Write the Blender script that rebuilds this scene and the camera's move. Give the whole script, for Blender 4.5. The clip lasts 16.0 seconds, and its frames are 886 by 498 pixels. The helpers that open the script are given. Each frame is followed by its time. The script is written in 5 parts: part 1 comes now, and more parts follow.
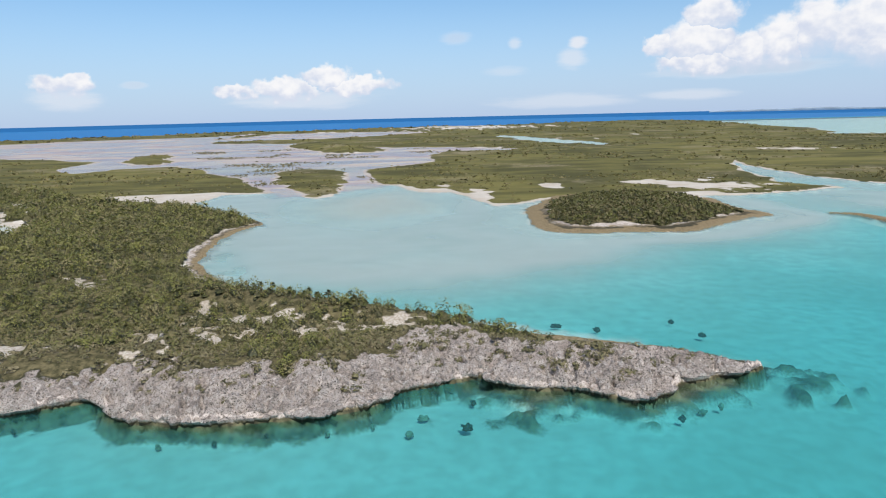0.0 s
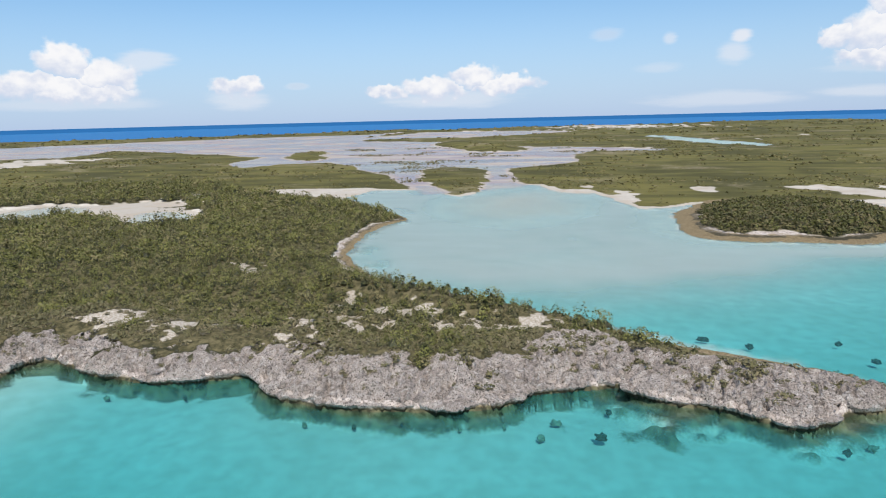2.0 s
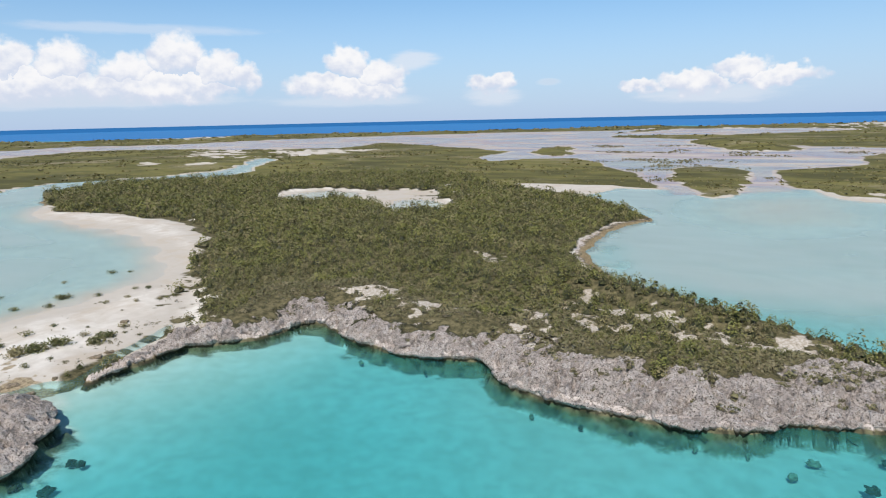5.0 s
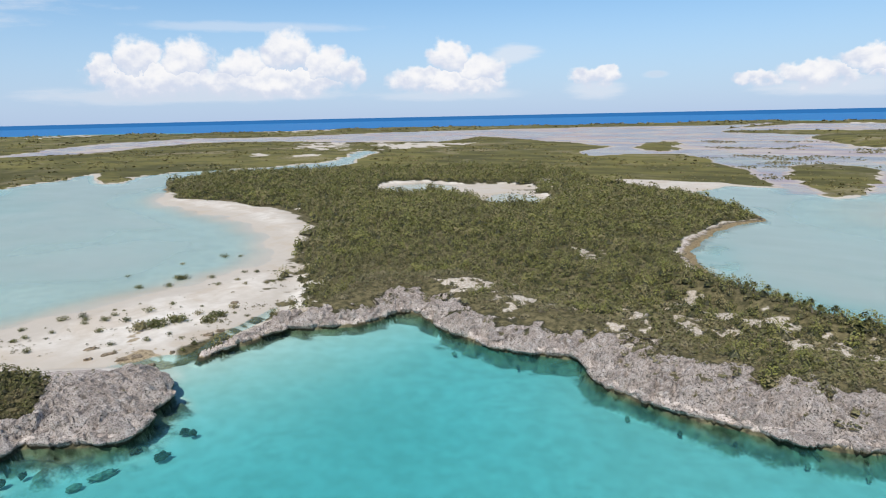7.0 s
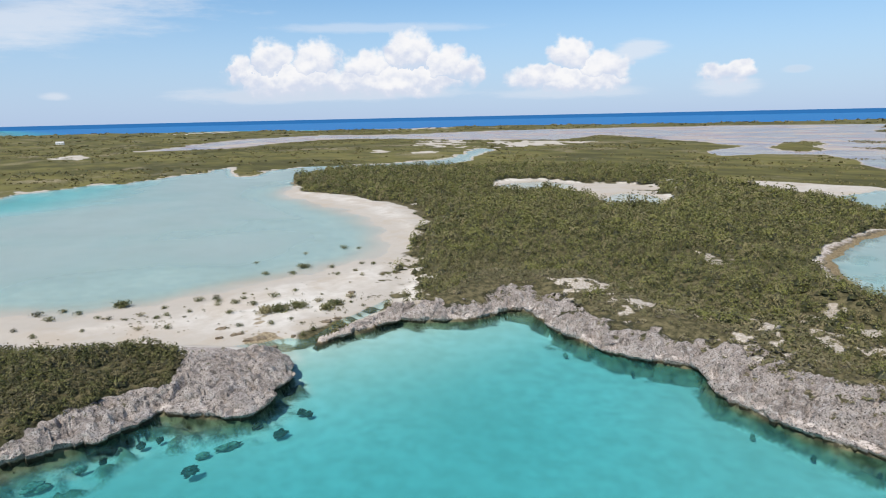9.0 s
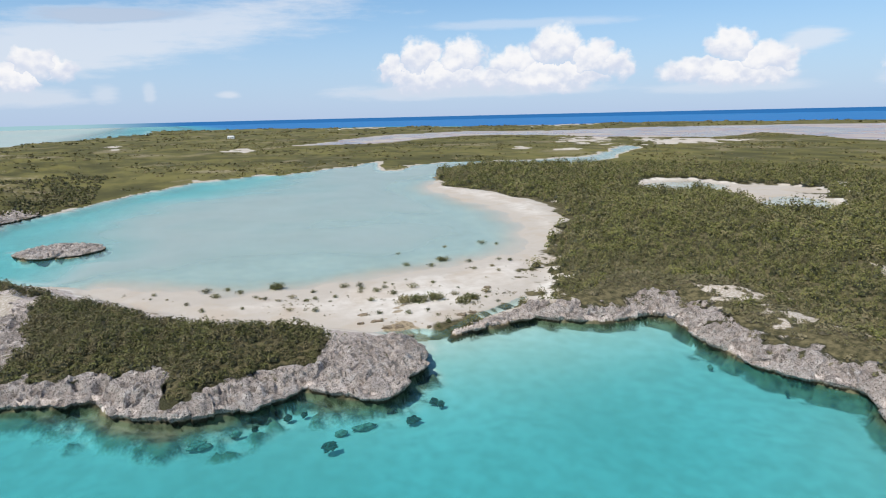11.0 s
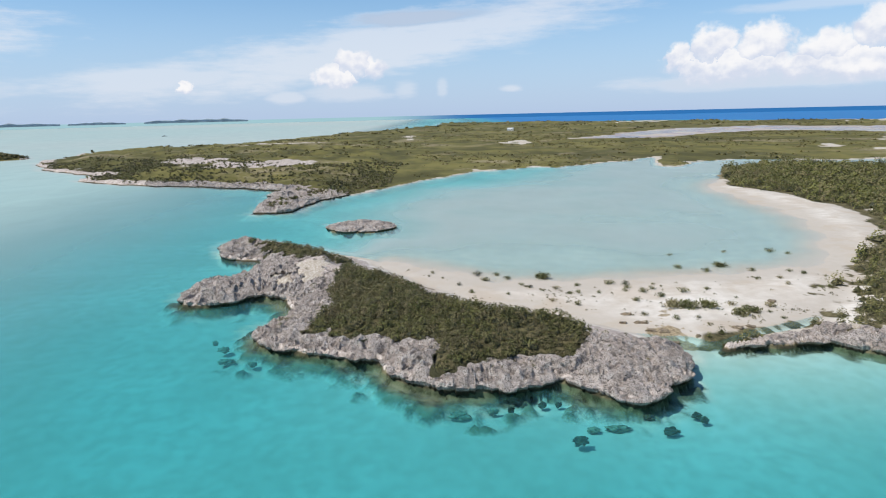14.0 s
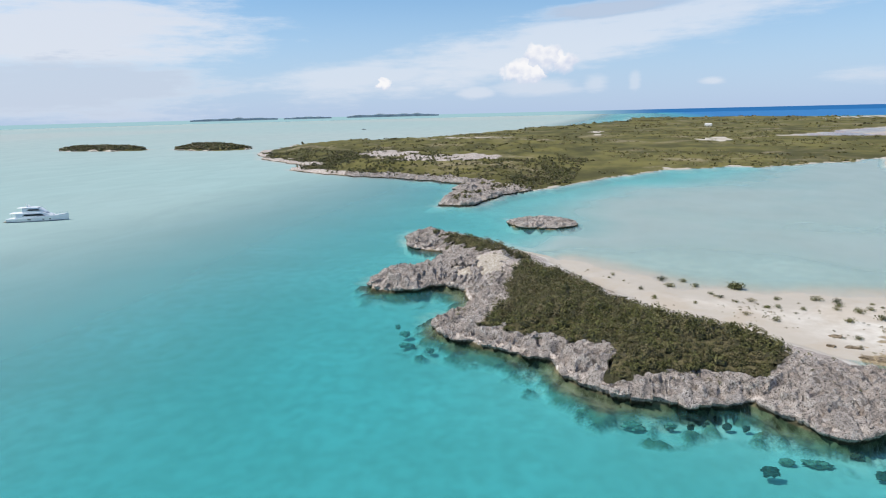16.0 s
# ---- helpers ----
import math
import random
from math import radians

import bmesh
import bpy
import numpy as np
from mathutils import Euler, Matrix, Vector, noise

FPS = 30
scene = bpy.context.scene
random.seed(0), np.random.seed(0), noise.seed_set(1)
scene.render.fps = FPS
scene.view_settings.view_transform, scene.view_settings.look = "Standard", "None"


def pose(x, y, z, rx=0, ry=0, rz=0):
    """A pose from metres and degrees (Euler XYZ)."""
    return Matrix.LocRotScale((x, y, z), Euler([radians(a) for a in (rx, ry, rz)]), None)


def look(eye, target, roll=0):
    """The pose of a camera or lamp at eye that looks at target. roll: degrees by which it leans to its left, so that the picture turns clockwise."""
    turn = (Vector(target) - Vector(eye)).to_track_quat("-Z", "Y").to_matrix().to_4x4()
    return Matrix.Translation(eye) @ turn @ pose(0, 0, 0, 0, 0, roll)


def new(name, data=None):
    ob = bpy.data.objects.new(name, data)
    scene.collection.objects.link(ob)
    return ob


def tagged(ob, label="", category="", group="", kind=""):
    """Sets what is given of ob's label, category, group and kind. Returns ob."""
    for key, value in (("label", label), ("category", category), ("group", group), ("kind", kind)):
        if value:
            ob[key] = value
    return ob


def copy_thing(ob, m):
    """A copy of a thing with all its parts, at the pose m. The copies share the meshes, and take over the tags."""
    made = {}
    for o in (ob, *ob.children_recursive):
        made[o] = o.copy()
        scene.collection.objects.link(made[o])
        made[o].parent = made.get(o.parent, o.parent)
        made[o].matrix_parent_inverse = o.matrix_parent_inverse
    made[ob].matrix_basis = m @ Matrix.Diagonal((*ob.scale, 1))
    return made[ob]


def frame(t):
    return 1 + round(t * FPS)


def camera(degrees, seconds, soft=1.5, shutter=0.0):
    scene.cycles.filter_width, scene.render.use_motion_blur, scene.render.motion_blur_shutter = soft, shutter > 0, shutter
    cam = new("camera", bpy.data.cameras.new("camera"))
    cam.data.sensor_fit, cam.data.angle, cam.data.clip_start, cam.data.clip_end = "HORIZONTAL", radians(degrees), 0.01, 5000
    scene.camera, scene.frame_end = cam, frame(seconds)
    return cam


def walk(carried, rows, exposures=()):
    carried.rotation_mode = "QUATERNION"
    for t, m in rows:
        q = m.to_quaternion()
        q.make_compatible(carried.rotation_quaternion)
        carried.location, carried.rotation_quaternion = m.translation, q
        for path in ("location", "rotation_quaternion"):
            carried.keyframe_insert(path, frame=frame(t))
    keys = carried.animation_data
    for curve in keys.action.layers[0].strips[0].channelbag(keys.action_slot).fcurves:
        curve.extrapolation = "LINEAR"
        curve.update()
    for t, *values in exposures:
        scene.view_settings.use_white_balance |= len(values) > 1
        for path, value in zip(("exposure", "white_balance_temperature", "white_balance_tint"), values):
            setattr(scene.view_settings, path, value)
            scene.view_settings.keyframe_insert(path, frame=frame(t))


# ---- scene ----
EXPOSURES = [(0.0, 0.0), (16.0, 0.0)]
cam = camera(69.33, 16.0, soft=1.1)
PATH = [  # seconds, eye, tilt, lean, heading
    (0.0, 0.00, 0.00, 42.00, 78.18, 1.35, 0.00),
    (0.5, -0.02, 0.05, 41.96, 78.20, 1.38, 3.00),
    (1.0, -0.05, -0.07, 42.02, 78.21, 1.35, 6.04),
    (1.5, -0.09, -0.09, 42.12, 78.26, 1.37, 9.12),
    (2.0, -0.11, -0.07, 42.26, 78.37, 1.37, 12.61),
    (2.5, -0.17, -0.04, 42.38, 78.42, 1.41, 16.51),
    (3.0, -0.11, -0.04, 42.43, 78.42, 1.45, 20.48),
    (3.5, -0.21, 0.01, 42.42, 78.44, 1.41, 24.36),
    (4.0, -0.27, -0.04, 42.41, 78.50, 1.34, 28.31),
    (6.5, -0.61, -0.11, 42.20, 78.17, 1.19, 40.48),
    (7.0, -0.70, -0.05, 42.11, 78.11, 1.19, 42.86),
    (7.5, -0.78, -0.04, 41.95, 78.09, 1.20, 45.25),
    (8.0, -0.98, 0.12, 41.76, 78.11, 1.18, 47.71),
    (10.5, -1.28, 0.27, 41.67, 78.13, 1.30, 62.29),
    (11.0, -1.22, 0.27, 41.71, 78.09, 1.29, 65.63),
    (11.5, -1.19, 0.22, 41.75, 78.09, 1.30, 69.49),
    (12.0, -1.08, 0.01, 41.80, 78.09, 1.32, 73.47),
    (12.5, -0.93, -0.08, 41.79, 78.02, 1.30, 77.48),
    (13.0, -0.85, -0.00, 41.81, 78.01, 1.30, 81.56),
    (13.5, -0.96, -0.06, 41.82, 78.04, 1.30, 85.55),
    (14.0, -1.06, -0.10, 41.79, 78.01, 1.31, 89.59),
    (14.5, -1.03, -0.05, 41.77, 77.93, 1.28, 93.66),
    (15.0, -1.02, -0.07, 41.87, 77.95, 1.31, 97.71),
    (15.5, -1.01, -0.14, 42.04, 77.97, 1.36, 101.78),
    (16.0, -0.96, -0.16, 42.22, 77.92, 1.38, 105.83),
]
walk(cam, [(t, pose(*p)) for t, *p in PATH], EXPOSURES)


# ---- light ----
SUN_AZ, SUN_EL = 200.0, 54.0   # bearing counted leftwards from +y, height
sun_dir = Vector((-math.sin(radians(SUN_AZ)) * math.cos(radians(SUN_EL)), math.cos(radians(SUN_AZ)) * math.cos(radians(SUN_EL)), math.sin(radians(SUN_EL))))
sun = new("sun", bpy.data.lights.new("sun", "SUN"))
sun.data.energy, sun.data.angle, sun.data.color = 4.7, radians(0.6), (1.0, 0.95, 0.88)
sun.matrix_world = look(sun_dir * 100, (0, 0, 0))

HEAPS = [  # heaped clouds: bearing, height of the middle, half width, half height, degrees
    (70.0, 3.70, 1.16, 1.59), (67.6, 4.40, 1.69, 2.03), (64.1, 4.61, 2.20, 1.91), (66.1, 3.12, 5.16, 1.65), (59.6, 3.92, 2.77, 1.71),
    (55.8, 5.08, 2.53, 2.07), (52.9, 4.16, 2.36, 1.75), (50.7, 3.67, 1.72, 1.30), (57.4, 2.95, 7.08, 1.56),
    (42.2, 4.70, 2.14, 1.58), (45.0, 2.93, 3.03, 1.23), (39.6, 3.52, 2.72, 1.50), (42.0, 2.63, 5.47, 1.14), (29.8, 2.91, 1.95, 0.96),
    (9.9, 3.35, 2.41, 1.12), (7.5, 2.60, 3.50, 0.85), (13.3, 2.33, 2.94, 1.03), (17.6, 2.17, 2.21, 0.65),
    (-18.2, 4.89, 1.26, 1.12), (-21.1, 5.01, 2.90, 2.27), (-21.9, 7.13, 2.36, 1.71), (-24.6, 4.24, 2.43, 1.57), (-27.0, 4.72, 2.25, 2.16),
    (-29.4, 5.58, 2.47, 2.47), (-21.1, 3.61, 3.44, 0.94), (-33.5, 5.33, 4.0, 3.2), (-39.7, 5.10, 5.0, 3.0),
    (97.2, 4.26, 1.64, 1.32), (98.9, 3.16, 1.95, 1.05), (95.7, 3.69, 1.58, 1.07), (111.0, 2.49, 0.58, 0.48),
]
VEILS = [  # thin clouds: bearing, height, half width, half height, tilt, density, how grey
    (63.2, 1.96, 11.5, 0.72, 0, 0.55, 0.6), (36.9, 4.84, 1.92, 0.74, 0, 0.6, 0.2), (30.0, 1.72, 2.56, 0.74, 0, 0.5, 0.3), (42.0, 1.63, 6.3, 0.5, 0, 0.4, 0.5),
    (58.4, 7.28, 9.75, 0.4, 0, 0.35, 0.0), (12.0, 1.51, 6.2, 0.66, 0, 0.5, 0.3), (-11.0, 4.47, 1.14, 0.77, 0, 0.55, 0.3), (-6.2, 5.75, 0.6, 0.54, 0, 0.5, 0.1), (-11.5, 5.65, 0.75, 0.5, 0, 0.85, 0.0),
    (-1.3, 6.38, 1.25, 0.5, 0, 0.4, 0.9), (-9.9, 0.92, 5.6, 0.56, 0, 0.4, 0.1), (-20.5, 1.18, 3.7, 0.4, 0, 0.45, 0.1), (25.0, 2.88, 0.93, 0.31, 0, 0.4, 0.9),
    (-5.6, 3.53, 1.9, 0.42, 0, 0.3, 0.7), (-24.0, 3.0, 6.0, 0.6, 0, 0.5, 0.9), (97.9, 1.91, 3.67, 0.8, 0, 0.5, 0.5), (92.7, 2.12, 1.14, 0.7, 0, 0.38, 0.2),
    (89.6, 2.08, 0.5, 0.8, 0, 0.35, 0.1), (102.9, 1.53, 1.7, 0.52, 0, 0.5, 0.2), (83.5, 1.92, 1.0, 0.3, 0, 0.5, 0.2),
    (94.5, 5.6, 23.0, 2.1, 9, 0.62, 0.05), (112.0, 3.2, 10.0, 1.3, 4, 0.55, 0.1), (91.6, 7.9, 7.0, 0.65, 3, 0.75, 1.0),
    (136.0, 6.4, 14.5, 3.4, 0, 0.85, 0.35), (133.1, 5.68, 9.5, 1.1, 2, 0.8, 0.0), (136.0, 2.6, 13.0, 2.6, 0, 0.7, 0.75), (128.3, 2.45, 1.7, 0.45, 0, 0.6, 0.0), (111.3, 2.53, 1.0, 0.42, 0, 0.5, 0.0),
]


class Nodes:
    """A small helper to write node trees."""

    def __init__(self, tree):
        self.tree = tree
        tree.nodes.clear()

    def add(self, kind):
        return self.tree.nodes.new(kind)

    def put(self, socket, value):
        if isinstance(value, bpy.types.NodeSocket):
            self.tree.links.new(value, socket)
        elif value is not None:
            if isinstance(value, tuple) and len(value) == 3 and socket.type == "RGBA":
                value = (*value, 1)
            socket.default_value = value

    def math(self, op, a, b=None, c=None, clamp=False):
        n = self.add("ShaderNodeMath")
        n.operation, n.use_clamp = op, clamp
        for s, v in zip(n.inputs, (a, b, c)):
            self.put(s, v)
        return n.outputs[0]

    def ramp(self, x, lo, hi, a=0.0, b=1.0):
        n = self.add("ShaderNodeMapRange")
        n.interpolation_type = "SMOOTHSTEP"
        for s, v in zip(n.inputs, (x, lo, hi, a, b)):
            self.put(s, v)
        return n.outputs[0]

    def noise(self, scale, detail=4, rough=0.55, vector=None, distort=0.0):
        n = self.add("ShaderNodeTexNoise")
        self.put(n.inputs["Scale"], scale), self.put(n.inputs["Detail"], detail), self.put(n.inputs["Roughness"], rough)
        self.put(n.inputs["Distortion"], distort), self.put(n.inputs["Vector"], vector)
        return n.outputs["Fac"]

    def mix(self, fac, a, b, blend="MIX"):
        n = self.add("ShaderNodeMix")
        n.data_type, n.blend_type = "RGBA", blend
        self.put(n.inputs[0], fac), self.put(n.inputs[6], a), self.put(n.inputs[7], b)
        return n.outputs[2]

    def shade(self, fac, a, b):
        n = self.add("ShaderNodeMixShader")
        self.put(n.inputs[0], fac), self.put(n.inputs[1], a), self.put(n.inputs[2], b)
        return n.outputs[0]

    def scaled(self, vector, s):
        n = self.add("ShaderNodeVectorMath")
        n.operation = "MULTIPLY"
        self.put(n.inputs[0], vector), self.put(n.inputs[1], s)
        return n.outputs[0]


def make_sky():
    world = bpy.data.worlds.new("sky")
    scene.world = world
    world.use_nodes = True
    n = Nodes(world.node_tree)
    sky = n.add("ShaderNodeTexSky")
    sky.sky_type, sky.sun_disc, sky.sun_elevation, sky.sun_rotation = "NISHITA", False, radians(SUN_EL), radians(-SUN_AZ)
    sky.air_density, sky.dust_density, sky.ozone_density, sky.altitude = 1.0, 0.6, 1.5, 20
    way = n.add("ShaderNodeTexCoord").outputs["Generated"]
    sep = n.add("ShaderNodeSeparateXYZ")
    n.put(sep.inputs[0], way)
    az = n.math("MULTIPLY", n.math("ARCTAN2", n.math("MULTIPLY", sep.outputs[0], -1), sep.outputs[1]), 180 / math.pi)
    el = n.math("MULTIPLY", n.math("ARCSINE", sep.outputs[2]), 180 / math.pi)

    def about(noise, size):
        return n.math("MULTIPLY", n.math("SUBTRACT", noise, 0.5), size)

    puff = n.noise(46, 4, 0.5, n.scaled(way, (1, 1, 1.25)))
    lean = n.add("ShaderNodeVectorMath")          # the same puffs, a little towards the sun
    n.put(lean.inputs[0], n.scaled(way, (1, 1, 1.25))), n.put(lean.inputs[1], (0.002, -0.003, 0.011))
    puff_up = n.noise(46, 4, 0.5, lean.outputs[0])
    lump = n.noise(18, 3, 0.5, way)
    warp_az = n.math("ADD", n.math("ADD", az, about(n.noise(26, 5, 0.6, way), 3.4)), about(n.noise(80, 3, 0.5, way), 0.5))
    warp_el = n.math("ADD", n.math("ADD", el, about(puff, 2.0)), about(lump, 0.8))
    heap, top = None, None
    for a, e, ra, re in HEAPS:
        u = n.math("DIVIDE", n.math("WRAP", n.math("SUBTRACT", warp_az, a), 180, -180), ra)
        v = n.math("DIVIDE", n.math("SUBTRACT", warp_el, e), re)
        d = n.math("SUBTRACT", 1, n.math("SQRT", n.math("ADD", n.math("MULTIPLY", u, u), n.math("MULTIPLY", v, v))))
        up = n.math("ADD", v, n.math("MULTIPLY", d, 0.4))
        if heap is None:
            heap, top = d, up
        else:
            top = n.mix(n.math("GREATER_THAN", d, heap), top, up)
            heap = n.math("MAXIMUM", heap, d)
    heap = n.math("MULTIPLY", n.ramp(heap, -0.08, 0.3), n.ramp(n.math("ADD", top, about(lump, 1.0)), -1.0, 0.0, 0.3, 0.96))
    # thin streaks and hanging haze
    streak = n.math("ADD", about(n.noise(7, 6, 0.62, n.scaled(way, (1, 1, 7))), 1.7), about(n.noise(20, 4, 0.6, n.scaled(way, (1, 1, 3))), 0.7))
    thin, grey = None, None
    for a, e, ra, re, tilt, dens, dull in VEILS:
        da = n.math("WRAP", n.math("SUBTRACT", az, a), 180, -180)
        de = n.math("SUBTRACT", el, e)
        if tilt:
            de = n.math("ADD", de, n.math("MULTIPLY", da, math.tan(radians(tilt))))
        u, v = n.math("DIVIDE", da, ra), n.math("DIVIDE", de, re)
        d = n.math("SUBTRACT", 1.3, n.math("SQRT", n.math("ADD", n.math("MULTIPLY", u, u), n.math("MULTIPLY", v, v))))
        c = n.math("MULTIPLY", n.ramp(n.math("ADD", d, streak), 0.0, 0.85), dens)
        k = n.math("MULTIPLY", c, dull)
        thin, grey = (c, k) if thin is None else (n.math("MAXIMUM", thin, c), n.math("MAXIMUM", grey, k))
    haze = n.ramp(el, -1, 14, 0.8, 0.0)
    clear = n.mix(haze, n.mix(1.0, sky.outputs[0], (0.80, 1.14, 1.36), "MULTIPLY"), (5.0, 6.2, 8.7))
    veil = n.mix(n.ramp(grey, 0.1, 0.7), (8.2, 8.4, 9.0), (5.4, 6.1, 7.4))
    back_sky = n.mix(thin, clear, veil)
    lit = n.math("ADD", n.math("ADD", n.math("MULTIPLY", top, 0.5), 0.33), n.math("MULTIPLY", n.math("SUBTRACT", puff, puff_up), 1.0))
    body = n.mix(n.ramp(n.math("ADD", lit, about(lump, 0.7)), 0.0, 0.85), CLOUD_SHADE, CLOUD_LIT)
    final = n.mix(heap, back_sky, body)
    back = n.add("ShaderNodeBackground")
    n.put(back.inputs[0], final), n.put(back.inputs[1], SKY_STRENGTH)
    n.put(n.add("ShaderNodeOutputWorld").inputs[0], back.outputs[0])


SKY_STRENGTH = 0.1
CLOUD_SHADE, CLOUD_LIT = (6.7, 7.2, 8.5), (9.6, 9.5, 9.6)
make_sky()

# ---- plan: outlines of land and water, metres ----
MAIN_FRONT = [(50.7, 97.8), (45.5, 96.5), (40, 94.1), (35.4, 92.5), (33.1, 89.9), (30.2, 88.3), (26.6, 87.8), (25.2, 89.4), (22.3, 90.5), (18.3, 92.2), (14.8, 92), (11.8, 92.5), (9.4, 94.2), (6.5, 97.2), (4.2, 98), (0.9, 95.7), (-6.2, 93.1), (-8.7, 92), (-9.8, 89.3), (-12.4, 86.7), (-16.3, 84.9), (-23.3, 84), (-28.7, 83.1), (-36.4, 82.7), (-44.4, 84.6), (-48.3, 85.8), (-51.9, 89.6), (-54.2, 91.7), (-56.7, 90.7), (-61.7, 87.7), (-56.7, 90.8), (-60.6, 89.7), (-64.3, 88), (-68.7, 87.2), (-73, 87.5), (-78.7, 87.6), (-83.7, 88.2), (-89.3, 90), (-96.3, 93.7), (-97.4, 91.3), (-97.7, 87.5), (-97.8, 81.2), (-100.9, 76.4), (-105.3, 70.5), (-109, 69.7), (-108.6, 64.8), (-106.6, 61), (-106.5, 53.4), (-105.3, 47.4)]
MAIN_BACK = [(-109.2, 50.4), (-113.7, 58.5), (-115.5, 65.8), (-119.5, 73.9), (-136.9, 86.9), (-156.5, 102.8), (-174.3, 119.3), (-204.2, 143.1), (-240, 161), (-279, 168), (-320, 166), (-354, 158), (-424, 180), (-465, 216), (-480, 259), (-444, 290), (-404, 317), (-375, 342), (-373, 372), (-327, 398), (-268, 422), (-282, 410), (-234, 388), (-182, 341), (-156, 330), (-126, 315), (-100, 294), (-84, 275), (-72, 263), (-77, 251), (-79.8, 232.3), (-77.7, 209.7), (-73.9, 189.2), (-65.1, 171.1), (-58, 162), (-46.4, 151.4), (-35, 143.7), (-23.5, 137), (-10.5, 130.7), (1.5, 127.9), (9.5, 124), (17.8, 118.3), (29.1, 114.9), (34.7, 112.4), (40.2, 110), (45.7, 106), (50, 102.3)]
WESTHEAD = [(-106.5, 42.4), (-97.6, 38.5), (-94.7, 38), (-92.3, 34.3), (-88.5, 31.9), (-85.4, 28.2), (-86.4, 25.8), (-89.4, 23.2), (-92.8, 20.4), (-95.1, 18.6), (-93.9, 16.5), (-92.4, 14), (-90.9, 10.3), (-91.9, 5.3), (-92.5, 0.3), (-94.5, -4.7), (-99.1, -10), (-104.1, -11.6), (-104.3, -13.8), (-106.8, -22.9), (-112.5, -32.9), (-114.7, -36.1), (-119.5, -38), (-122.7, -37.3), (-127.3, -34.6), (-132.9, -33.3), (-140.9, -35.6), (-147.3, -41), (-145, -46.5), (-138.3, -54), (-139.6, -58.5), (-145.8, -62.4), (-150.5, -62.6), (-156.8, -58.1), (-163.1, -53), (-172.5, -47.9), (-181.3, -48), (-191.3, -65.5), (-208, -73.8), (-216.3, -74.9), (-222.1, -66.9), (-207.9, -47.1), (-191.8, -28.6), (-185.5, -20.3), (-173.4, -13.4), (-145.3, 2), (-132.1, 20.7), (-118.9, 34.6)]
SAND = [(-335, 138), (-308, 137), (-278, 136), (-246, 132), (-219, 126), (-194, 117.5), (-175.7, 107.4), (-164.6, 96.6), (-162.3, 85.5), (-159.3, 72.6), (-159.9, 61.3), (-159.8, 52), (-156, 41.2), (-150.8, 33.3), (-155.8, 16.2), (-161, 6.7), (-166.6, -1.7), (-180.5, -15.3), (-177.1, -21), (-143, 1.9), (-129, 20.2), (-115.7, 33.6), (-111.3, 42.5), (-106.8, 42.5), (-106.1, 48.3), (-111.9, 58.2), (-117.6, 71.5), (-123, 82.4), (-144.5, 100.5), (-182.7, 131.7), (-224, 157), (-268, 173), (-309, 169), (-354, 164), (-377, 163), (-351, 143)]
ISLET_N = [(33, 281), (32, 249), (33.7, 232.5), (39.5, 223.7), (53.1, 221.9), (69.1, 222), (80.1, 219.4), (88.9, 221.6), (101, 232), (120, 246), (130, 250), (123, 267), (125, 291), (125, 308), (94, 332), (58, 327), (39, 299)]
ISL_B = [(-238.3, -42.6), (-231.2, -37.4), (-229.3, -26), (-234.4, -18.9), (-241.8, -13.8), (-250, -20), (-255, -33), (-249, -42)]
BAR_E = [(148, 253), (159, 247), (158, 227), (166, 226), (166, 236), (162, 253)]
BIG_S = [(267, 328), (242, 347), (232, 365), (226, 394), (223, 445), (241, 530), (210, 449), (194, 367), (210, 337), (178, 325), (141, 314), (50, 317), (36, 307), (23, 299), (14, 322), (-7, 390), (-18, 455), (-18, 513), (17, 541), (17, 473), (-17, 395), (-44, 403), (-62, 392), (-130, 366), (-132, 308), (-221, 367), (-358, 357), (-360, 328), (-425, 278), (-433, 311), (-457, 360), (-519, 439), (-569, 503), (-614, 520), (-595, 477), (-543, 437), (-509, 387), (-498, 326), (-502, 272), (-511, 225), (-506, 193), (-469, 171), (-473, 158), (-514, 170), (-565, 183), (-559, 174), (-531, 153), (-507, 119), (-478, 89), (-492, 67)]
BIG_W = [(-454, 27), (-413, -3), (-377, -28), (-345, -48), (-323, -61), (-284, -69), (-281, -84), (-311, -83), (-326, -89), (-343, -75), (-322, -74), (-345, -95), (-365, -87), (-382, -116), (-410, -182), (-456, -259), (-492, -258), (-578, -362), (-689, -424), (-840, -457), (-967, -357), (-1084, -337), (-1275, -278), (-1631, -212), (-2043, -2), (-2970, 9), (-2569, 69), (-2489, 337), (-2135, 643), (-2355, 491), (-2077, 709), (-2009, 878), (-1873, 854), (-1662, 1097), (-1593, 1459), (-1242, 1654), (-953, 1786), (-611, 2265), (-506, 1975), (-418, 1997), (-409, 2155), (-152, 2223), (364, 2457), (867, 2849), (910, 2229), (760, 1590), (726, 1284), (606, 993), (668, 972), (793, 989)]
